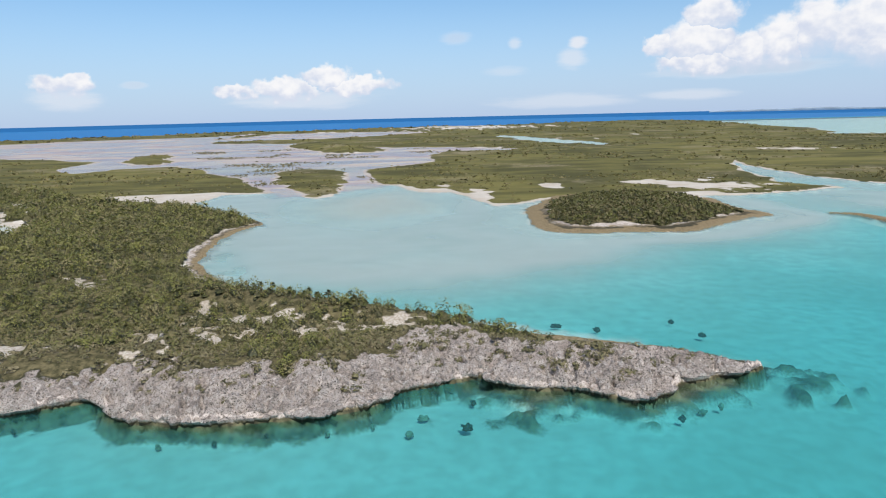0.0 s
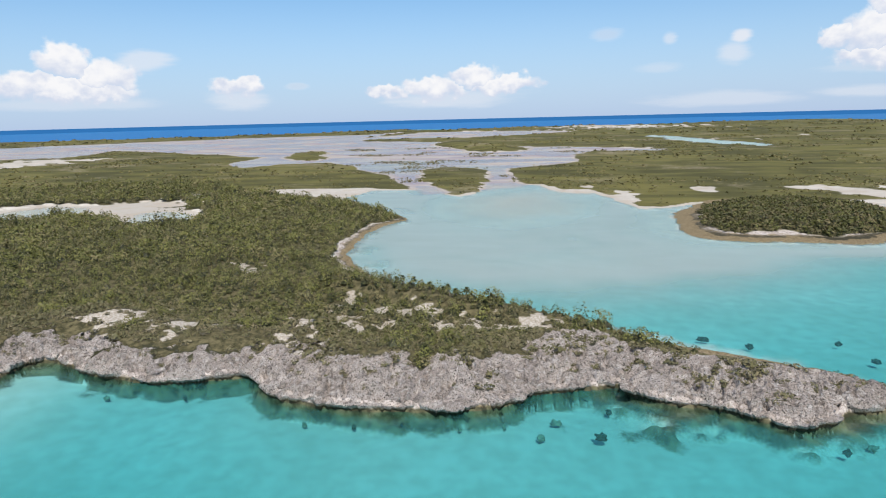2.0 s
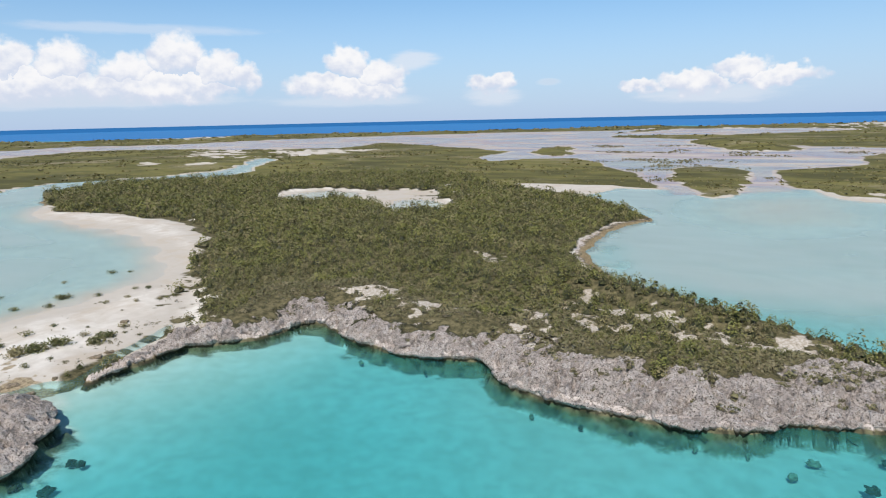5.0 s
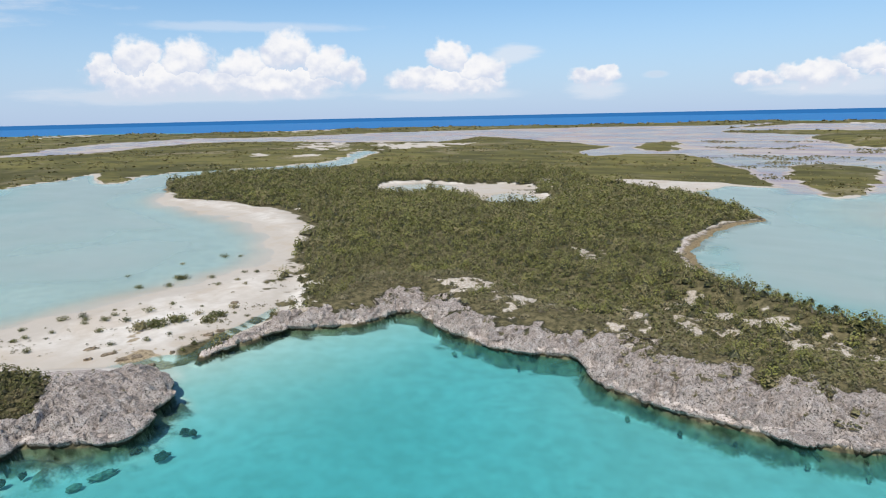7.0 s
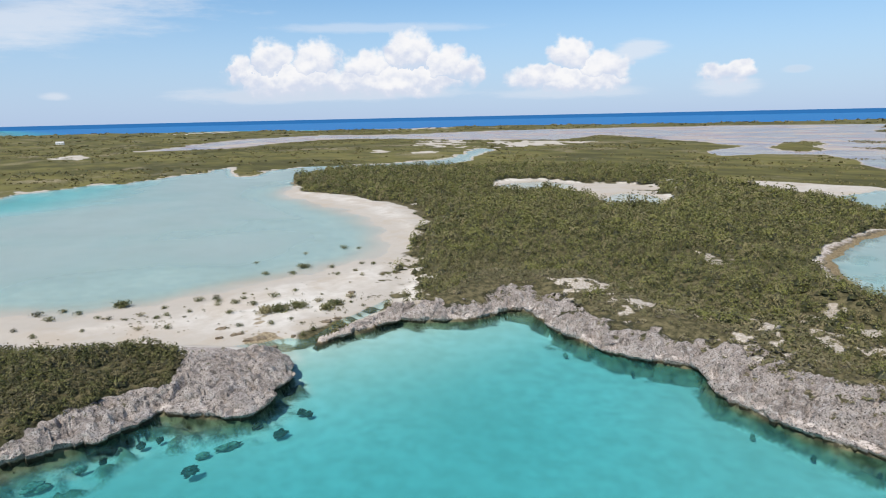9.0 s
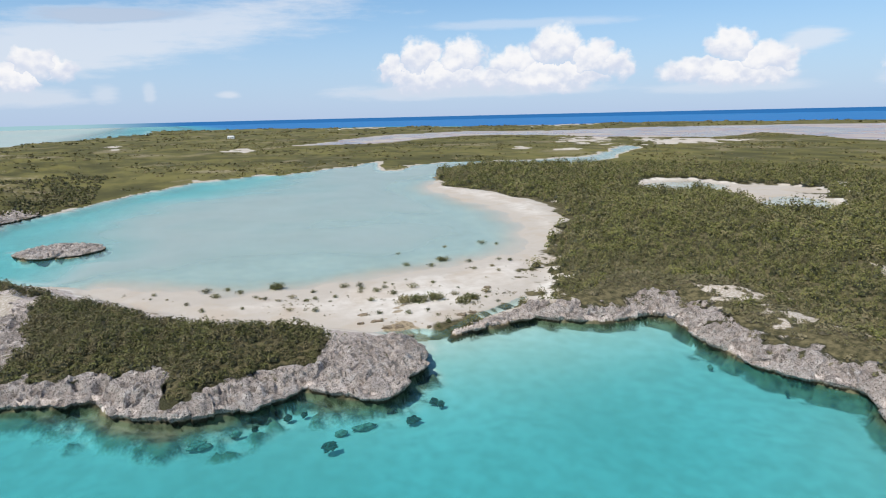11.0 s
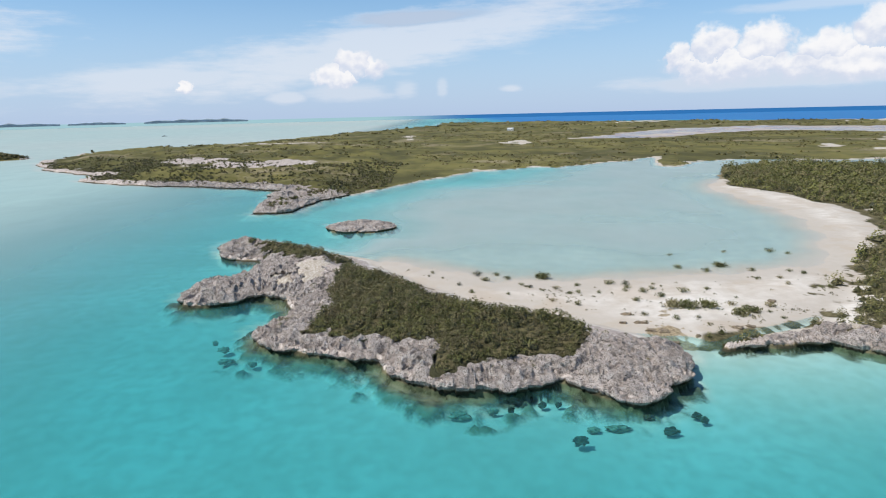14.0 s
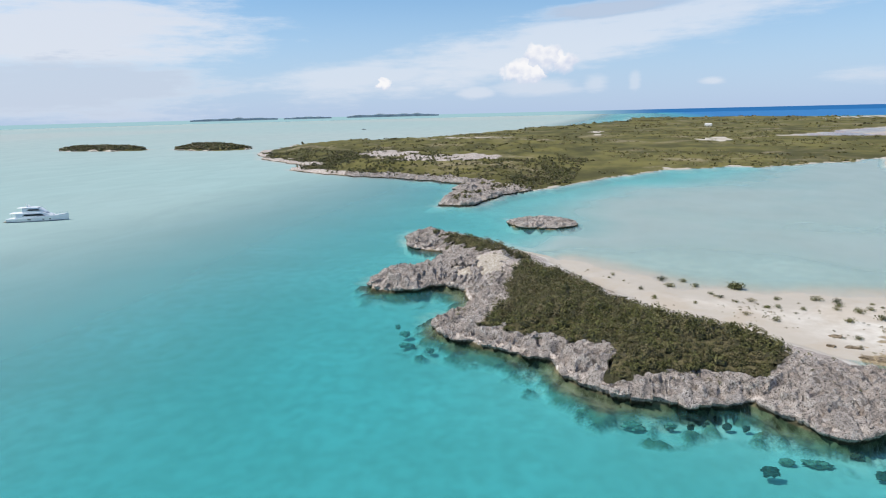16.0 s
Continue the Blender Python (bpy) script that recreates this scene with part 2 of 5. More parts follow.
TIDAL = [(-950, 158), (-1050, 252), (-1185, 347), (-1324, 473), (-1392, 688), (-1221, 805), (-1217, 1115), (-1029, 1370), (-829, 1580), (-591, 1675), (-533, 1893), (-496, 1371), (-461, 1768), (-193, 1813), (-21, 1625), (-242, 1312), (-442, 1290), (-433, 1197), (-196, 1065), (-96, 911), (2, 853), (87, 796), (82, 746), (2, 781), (-13, 710), (-12, 594), (-37, 553), (-59, 526), (-37, 389), (-92, 344), (-147, 456), (-219, 574), (-263, 609), (-303, 586), (-318, 543), (-356, 596), (-382, 709), (-460, 756), (-754, 926), (-692, 743), (-873, 655), (-858, 654), (-1012, 667), (-1119, 552), (-1027, 419), (-947, 337), (-948, 262)]
MANG_I = [(-137, 485), (-132, 534), (-105, 544), (-76, 513), (-67, 468), (-65, 393), (-64, 348), (-71, 340), (-91, 380)]
CAY_M = [(-252, 1017), (-231, 1108), (-161, 1029), (-93, 890), (-64, 819), (-93, 758), (-128, 772), (-185, 887)]
CAY_L = [(-328, 651), (-383, 804), (-371, 843), (-310, 747), (-275, 678), (-275, 625)]
CREEK_E = [(99, 1257), (133, 1266), (171, 1086), (207, 946), (228, 842), (201, 823), (155, 936), (124, 1091)]
FAR_CAY = [(-764, -811), (-729, -718), (-745, -638), (-788, -674), (-829, -772), (-840, -848)]
FAR_CAY2 = [(-755, -619), (-720, -521), (-736, -462), (-821, -519), (-830, -581), (-807, -612)]
POND_M = [(-267, 244), (-273, 271), (-264, 283), (-248, 303), (-222, 312), (-198, 299), (-184, 257), (-179, 229), (-178, 216), (-202, 237), (-245, 254)]
SANDM = [(-193, 362), (-178, 372), (-148, 372), (-132, 383), (-109, 352), (-92, 302), (-104, 307), (-131, 328), (-159, 337)]
HEAD_GREEN = [(-110.5, -27.3), (-122.9, -25.9), (-133.7, -25.2), (-150.0, -27.5), (-160.0, -22.5), (-158.0, -13.6), (-142.6, -3.5), (-132.0, 1.2), (-123.2, 9.7), (-119.5, 18.2), (-111.2, 25.3), (-103.5, 24.2), (-99.1, 19.5), (-95.9, 14.3), (-92.6, 8.5), (-93.5, 3.4), (-96.7, -1.5), (-104.1, -0.1), (-109.8, -9.9), (-106.5, -20.5)]
MAIN = MAIN_FRONT + MAIN_BACK
BIG = BIG_S + BIG_W


def hashed(ix, iy, seed):
    h = (ix.astype(np.int64) * 374761393 + iy.astype(np.int64) * 668265263 + seed * 974634599) & 0xFFFFFFFF
    h = ((h ^ (h >> 13)) * 1274126177) & 0xFFFFFFFF
    return ((h ^ (h >> 16)) & 0xFFFFFF) / 0xFFFFFF


def vnoise(x, y, seed=0):
    ix, iy = np.floor(x), np.floor(y)
    fx, fy = x - ix, y - iy
    fx, fy = fx * fx * (3 - 2 * fx), fy * fy * (3 - 2 * fy)
    a, b = hashed(ix, iy, seed), hashed(ix + 1, iy, seed)
    c, d = hashed(ix, iy + 1, seed), hashed(ix + 1, iy + 1, seed)
    return (a + (b - a) * fx) * (1 - fy) + (c + (d - c) * fx) * fy


def fbm(x, y, size, octaves=4, seed=0):
    """Layered noise about 0, in -0.5 to 0.5."""
    total, amp, norm = 0, 1.0, 0
    for o in range(octaves):
        total = total + amp * (vnoise(x / size * 2 ** o + 17.3 * o, y / size * 2 ** o - 9.1 * o, seed + o) - 0.5)
        norm, amp = norm + amp, amp * 0.55
    return total / norm


def step(x, lo, hi):
    t = np.clip((x - lo) / (hi - lo), 0, 1)
    return t * t * (3 - 2 * t)


def inside(poly, x, y, reach=80.0, rounds=1):
    """Signed distance to an outline, positive inside; -reach or less far off."""
    p = np.array(poly, float)
    for _ in range(rounds):
        q = np.roll(p, -1, 0)
        p = np.stack([0.75 * p + 0.25 * q, 0.25 * p + 0.75 * q], 1).reshape(-1, 2)
    out = np.full(x.shape, -reach, float)
    m = (x > p[:, 0].min() - reach) & (x < p[:, 0].max() + reach) & (y > p[:, 1].min() - reach) & (y < p[:, 1].max() + reach)
    px, py = x[m], y[m]
    best, odd = np.full(px.shape, 1e12), np.zeros(px.shape, bool)
    for (ax, ay), (bx, by) in zip(p, np.roll(p, -1, 0)):
        dx, dy = bx - ax, by - ay
        t = np.clip(((px - ax) * dx + (py - ay) * dy) / (dx * dx + dy * dy + 1e-9), 0, 1)
        best = np.minimum(best, (px - ax - t * dx) ** 2 + (py - ay - t * dy) ** 2)
        if ay != by:
            odd ^= ((ay > py) != (by > py)) & (px < ax + (py - ay) / dy * dx)
    out[m] = np.where(odd, 1, -1) * np.sqrt(best)
    return out


def from_line(line, x, y, reach=60.0):
    """Distance to an open line."""
    p = np.array(line, float)
    out = np.full(x.shape, reach, float)
    m = (x > p[:, 0].min() - reach) & (x < p[:, 0].max() + reach) & (y > p[:, 1].min() - reach) & (y < p[:, 1].max() + reach)
    px, py = x[m], y[m]
    best = np.full(px.shape, reach ** 2)
    for (ax, ay), (bx, by) in zip(p[:-1], p[1:]):
        dx, dy = bx - ax, by - ay
        t = np.clip(((px - ax) * dx + (py - ay) * dy) / (dx * dx + dy * dy + 1e-9), 0, 1)
        best = np.minimum(best, (px - ax - t * dx) ** 2 + (py - ay - t * dy) ** 2)
    out[m] = np.sqrt(best)
    return out


def blob(x, y, cx, cy, rx, ry, turn=0.0):
    """1 at the middle of an ellipse, 0 at its rim, below 0 outside."""
    c, s = math.cos(radians(turn)), math.sin(radians(turn))
    dx, dy = x - cx, y - cy
    return 1 - np.hypot((dx * c + dy * s) / rx, (-dx * s + dy * c) / ry)


# bare sand among the scrub of the large island: x, y, half sizes, turn
BARE = [
    (-75.9, 106.3, 3.0, 3.8, 36), (-64.0, 111.8, 2.6, 3.3, 30), (-57.4, 113.2, 4.9, 3.2, 27), (-53.3, 107.6, 2.9, 6.5, 26),
    (-51.5, 121.0, 1.7, 3.8, 23), (-51.9, 131.2, 1.2, 2.9, 22), (-43.2, 122.9, 4.3, 3.3, 19), (-24.4, 116.3, 3.1, 2.5, 12),
    (-19.2, 113.9, 3.2, 1.7, 10), (-11.5, 116.0, 3.9, 2.1, 6), (-91.3, 154.4, 1.9, 6.1, 31), (-90.1, 106.5, 3.6, 3.8, 40),
    (-75.9, 104.0, 2.6, 2.8, 36), (-83.9, 111.9, 1.2, 7.6, 37), (-135.5, 86.2, 3.8, 15.9, 57), (-120.4, 73.0, 4.4, 9.6, 59),
    (-209.9, 302.8, 13.1, 18.4, 35), (-88.3, 110.3, 1.0, 2.9, 38), (-157.5, -32.5, 2.8, 4.2, 20), (-44.5, 112.0, 2.6, 5.0, 20), (-38.0, 113.5, 2.4, 3.0, 15),
]
SANDY = [  # open sand on the plains
    (129.1, 366.4, 51.7, 35.5, -19), (65.7, 374.3, 8.4, 18.5, -10), (136.4, 321.5, 18.6, 18.3, -23), (17.2, 332.7, 8.9, 23.8, -3),
    (-0.5, 392.0, 8.7, 29.6, 0), (-205.4, 1701.4, 181.5, 186.5, 7), (127.2, 2064.7, 310.3, 271.7, -4), (344.4, 1162.0, 26.7, 62.2, -17),
    (29.0, 826.4, 43.8, 43.5, -2), (358.3, 660.5, 39.8, 24.0, -28), (165.8, 1055.1, 94.3, 36.3, -9), (-766.0, 556.9, 33.4, 169.3, 54),
    (-666.3, 628.3, 56.6, 88.0, 47), (-603.7, 418.4, 26.0, 22.7, 55), (-646.7, 682.3, 49.8, 74.2, 43), (-2064.4, 655.6, 114.6, 249.4, 72),
    (-1666.7, 1141.1, 142.5, 216.9, 56), (-668.5, 407.5, 20.7, 39.1, 59), (-774.2, 599.9, 30.2, 163.3, 52), (-439.9, 808.8, 16.3, 108.3, 28),
    (-902.6, -202.3, 57.1, 54.6, 103), (-1178.4, -54.2, 12.5, 147.8, 93), (-880.5, 110.1, 19.6, 66.9, 83), (-467.0, 45.1, 29.0, 18.8, 84),
    (-860.4, -257.8, 11.9, 34.3, 107), (-967.9, -118.9, 34.4, 40.4, 97),
]


def lay(x, y):
    """Height and kinds of ground at the points x, y."""
    far = np.clip(np.hypot(x, y) / 100, 0.6, 8)
    wx = x + fbm(x, y, 9, 3, 5) * 3.0 * np.minimum(far, 1.5) + fbm(x, y, 60, 3, 7) * 5 * (far - 0.6)
    wy = y + fbm(x, y, 9, 3, 6) * 3.0 * np.minimum(far, 1.5) + fbm(x, y, 60, 3, 8) * 5 * (far - 0.6)
    d_main, d_west = inside(MAIN, wx, wy), inside(WESTHEAD, wx, wy)
    d_islet, d_small, d_bar = inside(ISLET_N, wx, wy), inside(ISL_B, wx, wy), inside(BAR_E, wx, wy)
    d_sand, d_big = inside(SAND, wx, wy), inside(BIG, wx, wy, 700, 0)
    d_tidal, d_mang = inside(TIDAL, wx, wy, 200, 0), inside(MANG_I, wx, wy)
    infill = blob(x, y, 4, 455, 36, 95, -3) * 36
    d_big, d_tidal = np.maximum(d_big, infill), np.minimum(d_tidal, -infill)
    d_caym, d_cayl, d_creek = inside(CAY_M, wx, wy), inside(CAY_L, wx, wy), inside(CREEK_E, wx, wy)
    d_far = np.maximum(inside(FAR_CAY, wx, wy), inside(FAR_CAY2, wx, wy))
    d_head = inside(HEAD_GREEN, wx, wy)
    d_pond, d_sandm = inside(POND_M, wx, wy), inside(SANDM, wx, wy)
    n3, n12, n40 = fbm(x, y, 3, 3, 11), fbm(x, y, 12, 3, 12), fbm(x, y, 40, 4, 13)
    to_front, to_back = from_line(MAIN_FRONT, wx, wy, 240), from_line(MAIN_BACK, wx, wy)
    to_wf, to_wb = from_line(WESTHEAD[:39], wx, wy), from_line(WESTHEAD[38:] + WESTHEAD[:1], wx, wy)
    seaward = step(to_wb - to_wf, -2, 2)
    south = step(to_back - to_front, -1.5, 2.5) * step(-to_front, -24, -17)  # shore that faces the open sea

    # depth of the water
    bay = np.exp(-(((x + 20) / 120) ** 2 + ((y - 255) / 130) ** 2)) + np.exp(-(((x - 150) / 110) ** 2 + ((y - 310) / 80) ** 2)) + step(-np.hypot(x + 20, y - 480), -240, -130)
    lagoon = np.exp(-((x + 170) ** 2 + (y - 60) ** 2) / 90 ** 2) + 0.9 * np.exp(-((x + 300) ** 2 + (y - 40) ** 2) / 110 ** 2) + np.exp(-((x + 470) ** 2 + (y - 180) ** 2) / 130 ** 2) + 1.3 * np.exp(-((x + 590) ** 2 + (y - 400) ** 2) / 190 ** 2) + 1.2 * np.exp(-((x - 225) ** 2 + (y - 430) ** 2) / 110 ** 2)
    lee_bay = 0.25 * np.exp(-(((x - 85) / 115) ** 2 + ((y - 195) / 65) ** 2))
    shallow = np.clip(bay * 1.2 + lagoon + lee_bay, 0, 1)
    away = step(np.hypot(x, y), 450, 1000)
    open_sea = (3.4 + n40 * 0.35 + fbm(x, y, 250, 3, 21) * 1.2) * (1 - away) + away * np.clip(2.3 + 3.2 * fbm(x * 0.6 + y * 0.5, y * 0.9 - x * 0.5, 900, 3, 23), 0.5, 6)
    open_sea = open_sea + 0.4 * step(-x, 40, 130) * step(-(y - 45), 0, 70) * (1 - away) + 0.7 * np.exp(-((x + 72) ** 2 + (y - 52) ** 2) / 34 ** 2) - 0.7 * np.exp(-((x + 25) ** 2 + (y - 72) ** 2) / 40 ** 2)
    depth = open_sea * (1 - shallow) + (0.85 + n40 * 0.9 + 0.5 * step(x + y * 0.2, 40, 160)) * shallow
    land_side = np.maximum.reduce([d_main, d_west, d_sand, d_islet])
    depth = depth * (0.45 + 0.55 * (step(-d_sand, 0, 60) * shallow + (0.6 + 0.4 * step(-d_sand, 0, 14)) * (1 - shallow))) * (0.5 + 0.5 * step(-d_islet, 0, 30))
    north = step(y - 700, 0, 300) * step(-d_big, 0, 60) + step(-(x + 2200), 0, 300) * step(y - 100, 0, 300)
    north = np.clip(north, 0, 1)
    depth = depth + north * (1.0 + 20 * step(-d_big, 30, 79))
    east_bank = step(x - 300, 0, 400) * step(y - 200, 0, 200) * (1 - step(y - 2200, 0, 400))
    depth = depth * (1 - east_bank) + 0.8 * east_bank
    depth = depth * (1 - 0.85 * step(-np.hypot(x, y - 500), -100, -60)) * (1 - 0.5 * step(-np.hypot(x + 600, y - 400), -220, -120))
    depth = depth * (1 - 0.75 * step(blob(x, y, -35, 315, 55, 110, 8) + n40, 0, 0.8))
    z = -depth
    # rocky shelf below the cliffs
    spit_w = np.where((y < -50) & (x > -425) & (y > -190), d_big, -99.0)
    edge = np.maximum.reduce([d_main, d_west, d_small, spit_w])
    reach = np.where(d_west > d_main, 2.6, np.where(x > -52, 2.4, 0.6) + 2.0 * (x < -200)) + n12 * 11 + n3 * 6
    shelf = step(edge + reach, -3.4, 2.2) * (1 - step(d_sand, -8, -2))
    shelf = shelf * np.clip(np.maximum(south, step(d_west, -14, -10) * (x > -150)), 0, 1)
    tip = step(blob(x, y, 55, 98, 13, 6.5, -8) + n3 * 1.5 + n12 * 1.2, -0.1, 0.6)
    shelf = np.maximum(shelf, tip) * (1 - step(blob(x, y, -113, 45, 13, 9, 0), 0, 0.4))
    z = np.where(shelf > 0.02, np.maximum(z, -3.6 + shelf * (2.5 + n3 * 1.4)), z)
    # flats, plains, beach
    plain = step(d_big, -1, 2.5) * (1 - step(d_tidal, -4, 4)) * (1 - step(d_creek, -3, 3))
    z = z * (1 - step(d_big, -6, 1.5)) + (0.35 + 0.3 * n12 + 0.25 * n40) * step(d_big, -6, 1.5)
    dune = step(d_big, 5, 60) * step(np.hypot(x + 300, y - 200) - 1300, 0, 300) * np.clip(1 - d_big / 260, 0, 1)
    z = z + dune * (5 + 9 * fbm(x, y, 180, 3, 31)) * plain
    tidal = step(d_tidal, -6, 6) * (1 - step(d_caym, -3, 3)) * (1 - step(d_cayl, -3, 3)) * (1 - step(d_mang, -2, 2)) * (1 - step(d_main, -2, 0))
    flat = -0.03 + fbm(x, y * 2.2, 90, 4, 33) * 0.6
    z = z * (1 - tidal) + flat * tidal
    z = z * (1 - step(d_creek, -3, 3)) - 0.6 * step(d_creek, -3, 3)
    for d, h in ((d_caym, 6), (d_cayl, 6), (d_mang, 0.5), (d_far, 6)):
        z = np.maximum(z, step(d, -2, 3) * 0.4 + step(d, 0, 30) * h * (0.7 + n40) - (d < -2) * 9)
    z = z + 1.5 * (1 + 3 * n12) * step(d_big, 0, 2.5) * step(-(y + 50), 0, 15) * (x > -900)
    hill = step(d_big, 10, 60) * step(-(y + 30), 0, 80) * (x > -900)
    z = z + hill * (4 + 5 * n40)
    lee_side = step(-(x + 112 + 0.25 * (y - 45)), 0, 10) * step(y + 40, 0, 25)
    beach = step(d_sand, -38, 14) * lee_side + step(d_sand, -7, 6) * (1 - lee_side)
    mouth = step(blob(x, y, -110.3, 43.8, 5.0, 5.3, 68), 0, 0.5)
    z = np.maximum(z, -0.9 - 1.5 * (1 - lee_side) * (1 - beach) + beach * (1.15 + 0.35 * step(d_sand, 2, 16) + n12 * 0.35 + n40 * 0.3) - (d_sand < np.where(lee_side > 0.02, -38, -7)) * 9 - mouth * 0.9)
    # islands of rock
    rise = step(d_main, 0.0, 0.7) * (0.5 + 1.6 * south) + (2.4 * step(d_main, 0, 16) + 1.2 * step(d_main, 8, 60)) * (1 - 0.75 * step(to_front, 70, 200))
    dune_ridge = 3.0 * step(blob(x, y, -32.4, 133.9, 55, 9, -22), 0, 0.7)
    pools = np.maximum(blob(x, y, -266.8, 265.4, 20.7, 24.0, 45), blob(x, y, -189.5, 253.9, 13.5, 23.5, 37))
    z_main = -0.25 + (rise * (1 + 0.5 * n12) + dune_ridge) * step(d_main, -0.2, 0.5)
    z = np.where(d_main > -0.2, np.maximum(z_main * (1 - step(d_pond, -2, 3) * 0.9), np.minimum(z, 0.2)), z)
    z = np.where(pools + n12 * 0.5 > -0.25, np.minimum(z, 0.3 - 0.55 * step(pools + n12 * 0.5, -0.2, 0.1)), z)
    z_west = -0.25 + (2.0 * step(d_west, 0.0, 0.7) * (0.2 + 0.8 * seaward) + 1.4 * step(d_west, 0, 8) + 2.6 * step(d_west, 5, 22)) * (1 + 0.5 * n12) * (1 - 0.6 * step(d_sand, -4, 6))
    z = np.where(d_west > -0.2, np.maximum(z, z_west), z)
    z = np.where(d_islet > -0.2, np.maximum(z, 0.08 + 0.3 * step(d_islet, 0, 10) + 2.6 * step(d_islet, 8, 22) + n12 * 0.5 * step(d_islet, 0, 8)), z)
    z = np.where(d_small > -0.2, np.maximum(z, 0.12 + 0.9 * step(d_small, 0, 4) * (1 + 2 * n12)), z)
    z = np.where(d_bar > -0.2, np.maximum(z, 0.15 + 0.5 * step(d_bar, 0, 3) * (1 + n12)), z)

    nearing = step(edge + reach, -2.0, 2.5)
    clear_depth = (depth * (1 - nearing) + 0.55 * nearing) * (1 - lee_side) * (edge > -30) + (-z) * np.where(edge > -30, lee_side, 1)
    clear_depth = np.where(np.maximum.reduce([d_big + 3, d_islet + 3, d_small + 3]) > 0, -z, clear_depth)
    # kinds of ground
    bare = np.maximum.reduce([blob(x, y, b[0], b[1], b[2] * 1.45, b[3] * 1.35, b[4]) for b in BARE]) + n3 * 4.4 + n12 * 2.4 + fbm(x, y, 1.4, 2, 14) * 2.2
    bare = step(bare, -0.1, 0.6) * np.clip(0.9 + n3 * 1.2, 0, 1)
    band = np.where(x > -55, 11.5, 6.5) + n12 * np.where(x > -55, 14, 7) + n3 * 7 + 5 * step(blob(x, y, 20, 103, 45, 14, -5), 0, 0.5)
    creep = 9.0 * step(d_sand, -4, 3) * (south < 0.5)
    green = np.where(south > 0.5, step(d_main, band - 1.5, band + 1.5), step(d_main + creep + n12 * 12 * step(d_sand, -20, 0), 1.5 + 3 * step(d_sand, -20, 0), 4 + 3 * step(d_sand, -20, 0))) * (d_main + creep > 0) * (1 - bare)
    spit = step(blob(x, y, -71.5, 196.4, 40, 75, 0), 0.0, 0.3) * (1 - step(d_main + n12 * 6, 5, 8))
    green = green * (1 - spit)
    green = green * (1 - step(pools + n12 * 0.7, -0.45, -0.25)) * (1 - step(d_pond + n12 * 34 + n3 * 14, 1, 7)) * (1 - step(d_sand, 14, 20))
    head = step(d_head + n3 * 5 + n12 * 5, -1.0, 1.2) * step(d_west + n12 * 9 + n3 * 5, 4.5, 6)
    strip = step(blob(x, y, -185, -42, 30, 7, 38) + n3 * 1.5, 0.0, 0.4) * (d_west > 2)
    green = np.maximum.reduce([green, head * (1 - bare), strip])
    green = np.maximum(green, step(d_islet - 3 * step(-(y - 250), 0, 12), 7 + n12 * 10, 10 + n12 * 10))
    rock = np.maximum.reduce([step(d_main, -0.6, 0.0) * np.maximum(south, step(-d_main, -4 - 2.5 * (spit > 0), -2 - 2.5 * (spit > 0)) * (1 - step(d_sand, -8, 0))), step(d_west, -0.6, 0) * np.maximum(seaward, step(d_west + n3 * 6, 3, 6)), step(d_islet, -0.5, 0.5), step(d_small, -0.5, 0.5), step(d_bar, -0.5, 0.5)])
    rock = rock * (1 - bare * step(edge, 4, 6))
    rock = np.maximum(rock, step(d_far, -3, 3) * (1 - step(d_far, 3, 8)))
    coast_w = step(d_big, -2, 1) * (1 - step(d_big + n12 * 14, 8, 16)) * step(-(y + 50), 0, 15) * (x > -900)
    scarp = step(np.maximum(blob(x, y, -513.3, -142.7, 65.8, 51.7, 106), blob(x, y, -565.9, -213.5, 37.4, 50.0, 111)) + n40, 0.1, 0.4)
    rock = np.maximum.reduce([rock, coast_w, scarp * step(d_big, 5, 10)])
    sandy = np.maximum.reduce([blob(x, y, *b) for b in SANDY]) + n40 * 1.6 + n12 * 2.2
    sandy = step(sandy, 0.05, 0.75) * 0.9
    shore = 1 - step(d_big + n12 * 14, -1, 3)
    marsh = np.clip(plain * (1 - np.maximum(sandy, shore * 0.8)), 0, 1) * (1 - scarp) * (1 - coast_w)
    marsh = np.maximum.reduce([marsh, step(d_caym, 0, 5), step(d_cayl, 0, 5), step(d_mang + n12 * 14, -2, 3), step(d_far, 3, 8)])
    marsh = marsh * (1 - step(d_sandm, -4, 4)) * (1 - step(d_main, -1, 1))
    skirt = step(edge + n3 * 3, -2.2, -0.4) * (shelf > 0.02)
    algae = np.clip(0.7 * skirt + shelf * (0.75 + n3 * 1.6 + n12 * 1.2) + 0.2 * step(n12, 0.12, 0.25) * step(land_side, -14, -6) * step(-land_side, 0, 2), 0, 1)
    ochre = np.maximum.reduce([step(d_islet, -1, 0.5) * (1 - step(d_islet + n3 * 6, 5, 9)), spit * step(d_main, -1.5, 0) * (1 - step(d_main + n3 * 3, 2.2, 3.6)), step(d_main, -1, 0) * (1 - south) * (1 - step(d_main + n3 * 4, 1.5, 3.5)) * (1 - step(d_sand, -6, 0)), step(blob(x, y, -112, 40.5, 15, 4.5, -20) + n3 * 1.8, 0, 0.4), 0.8 * step(d_bar, -1, 0.5), step(d_small, -1, 0.5) * (1 - step(d_small + n3 * 4, 1, 3))])
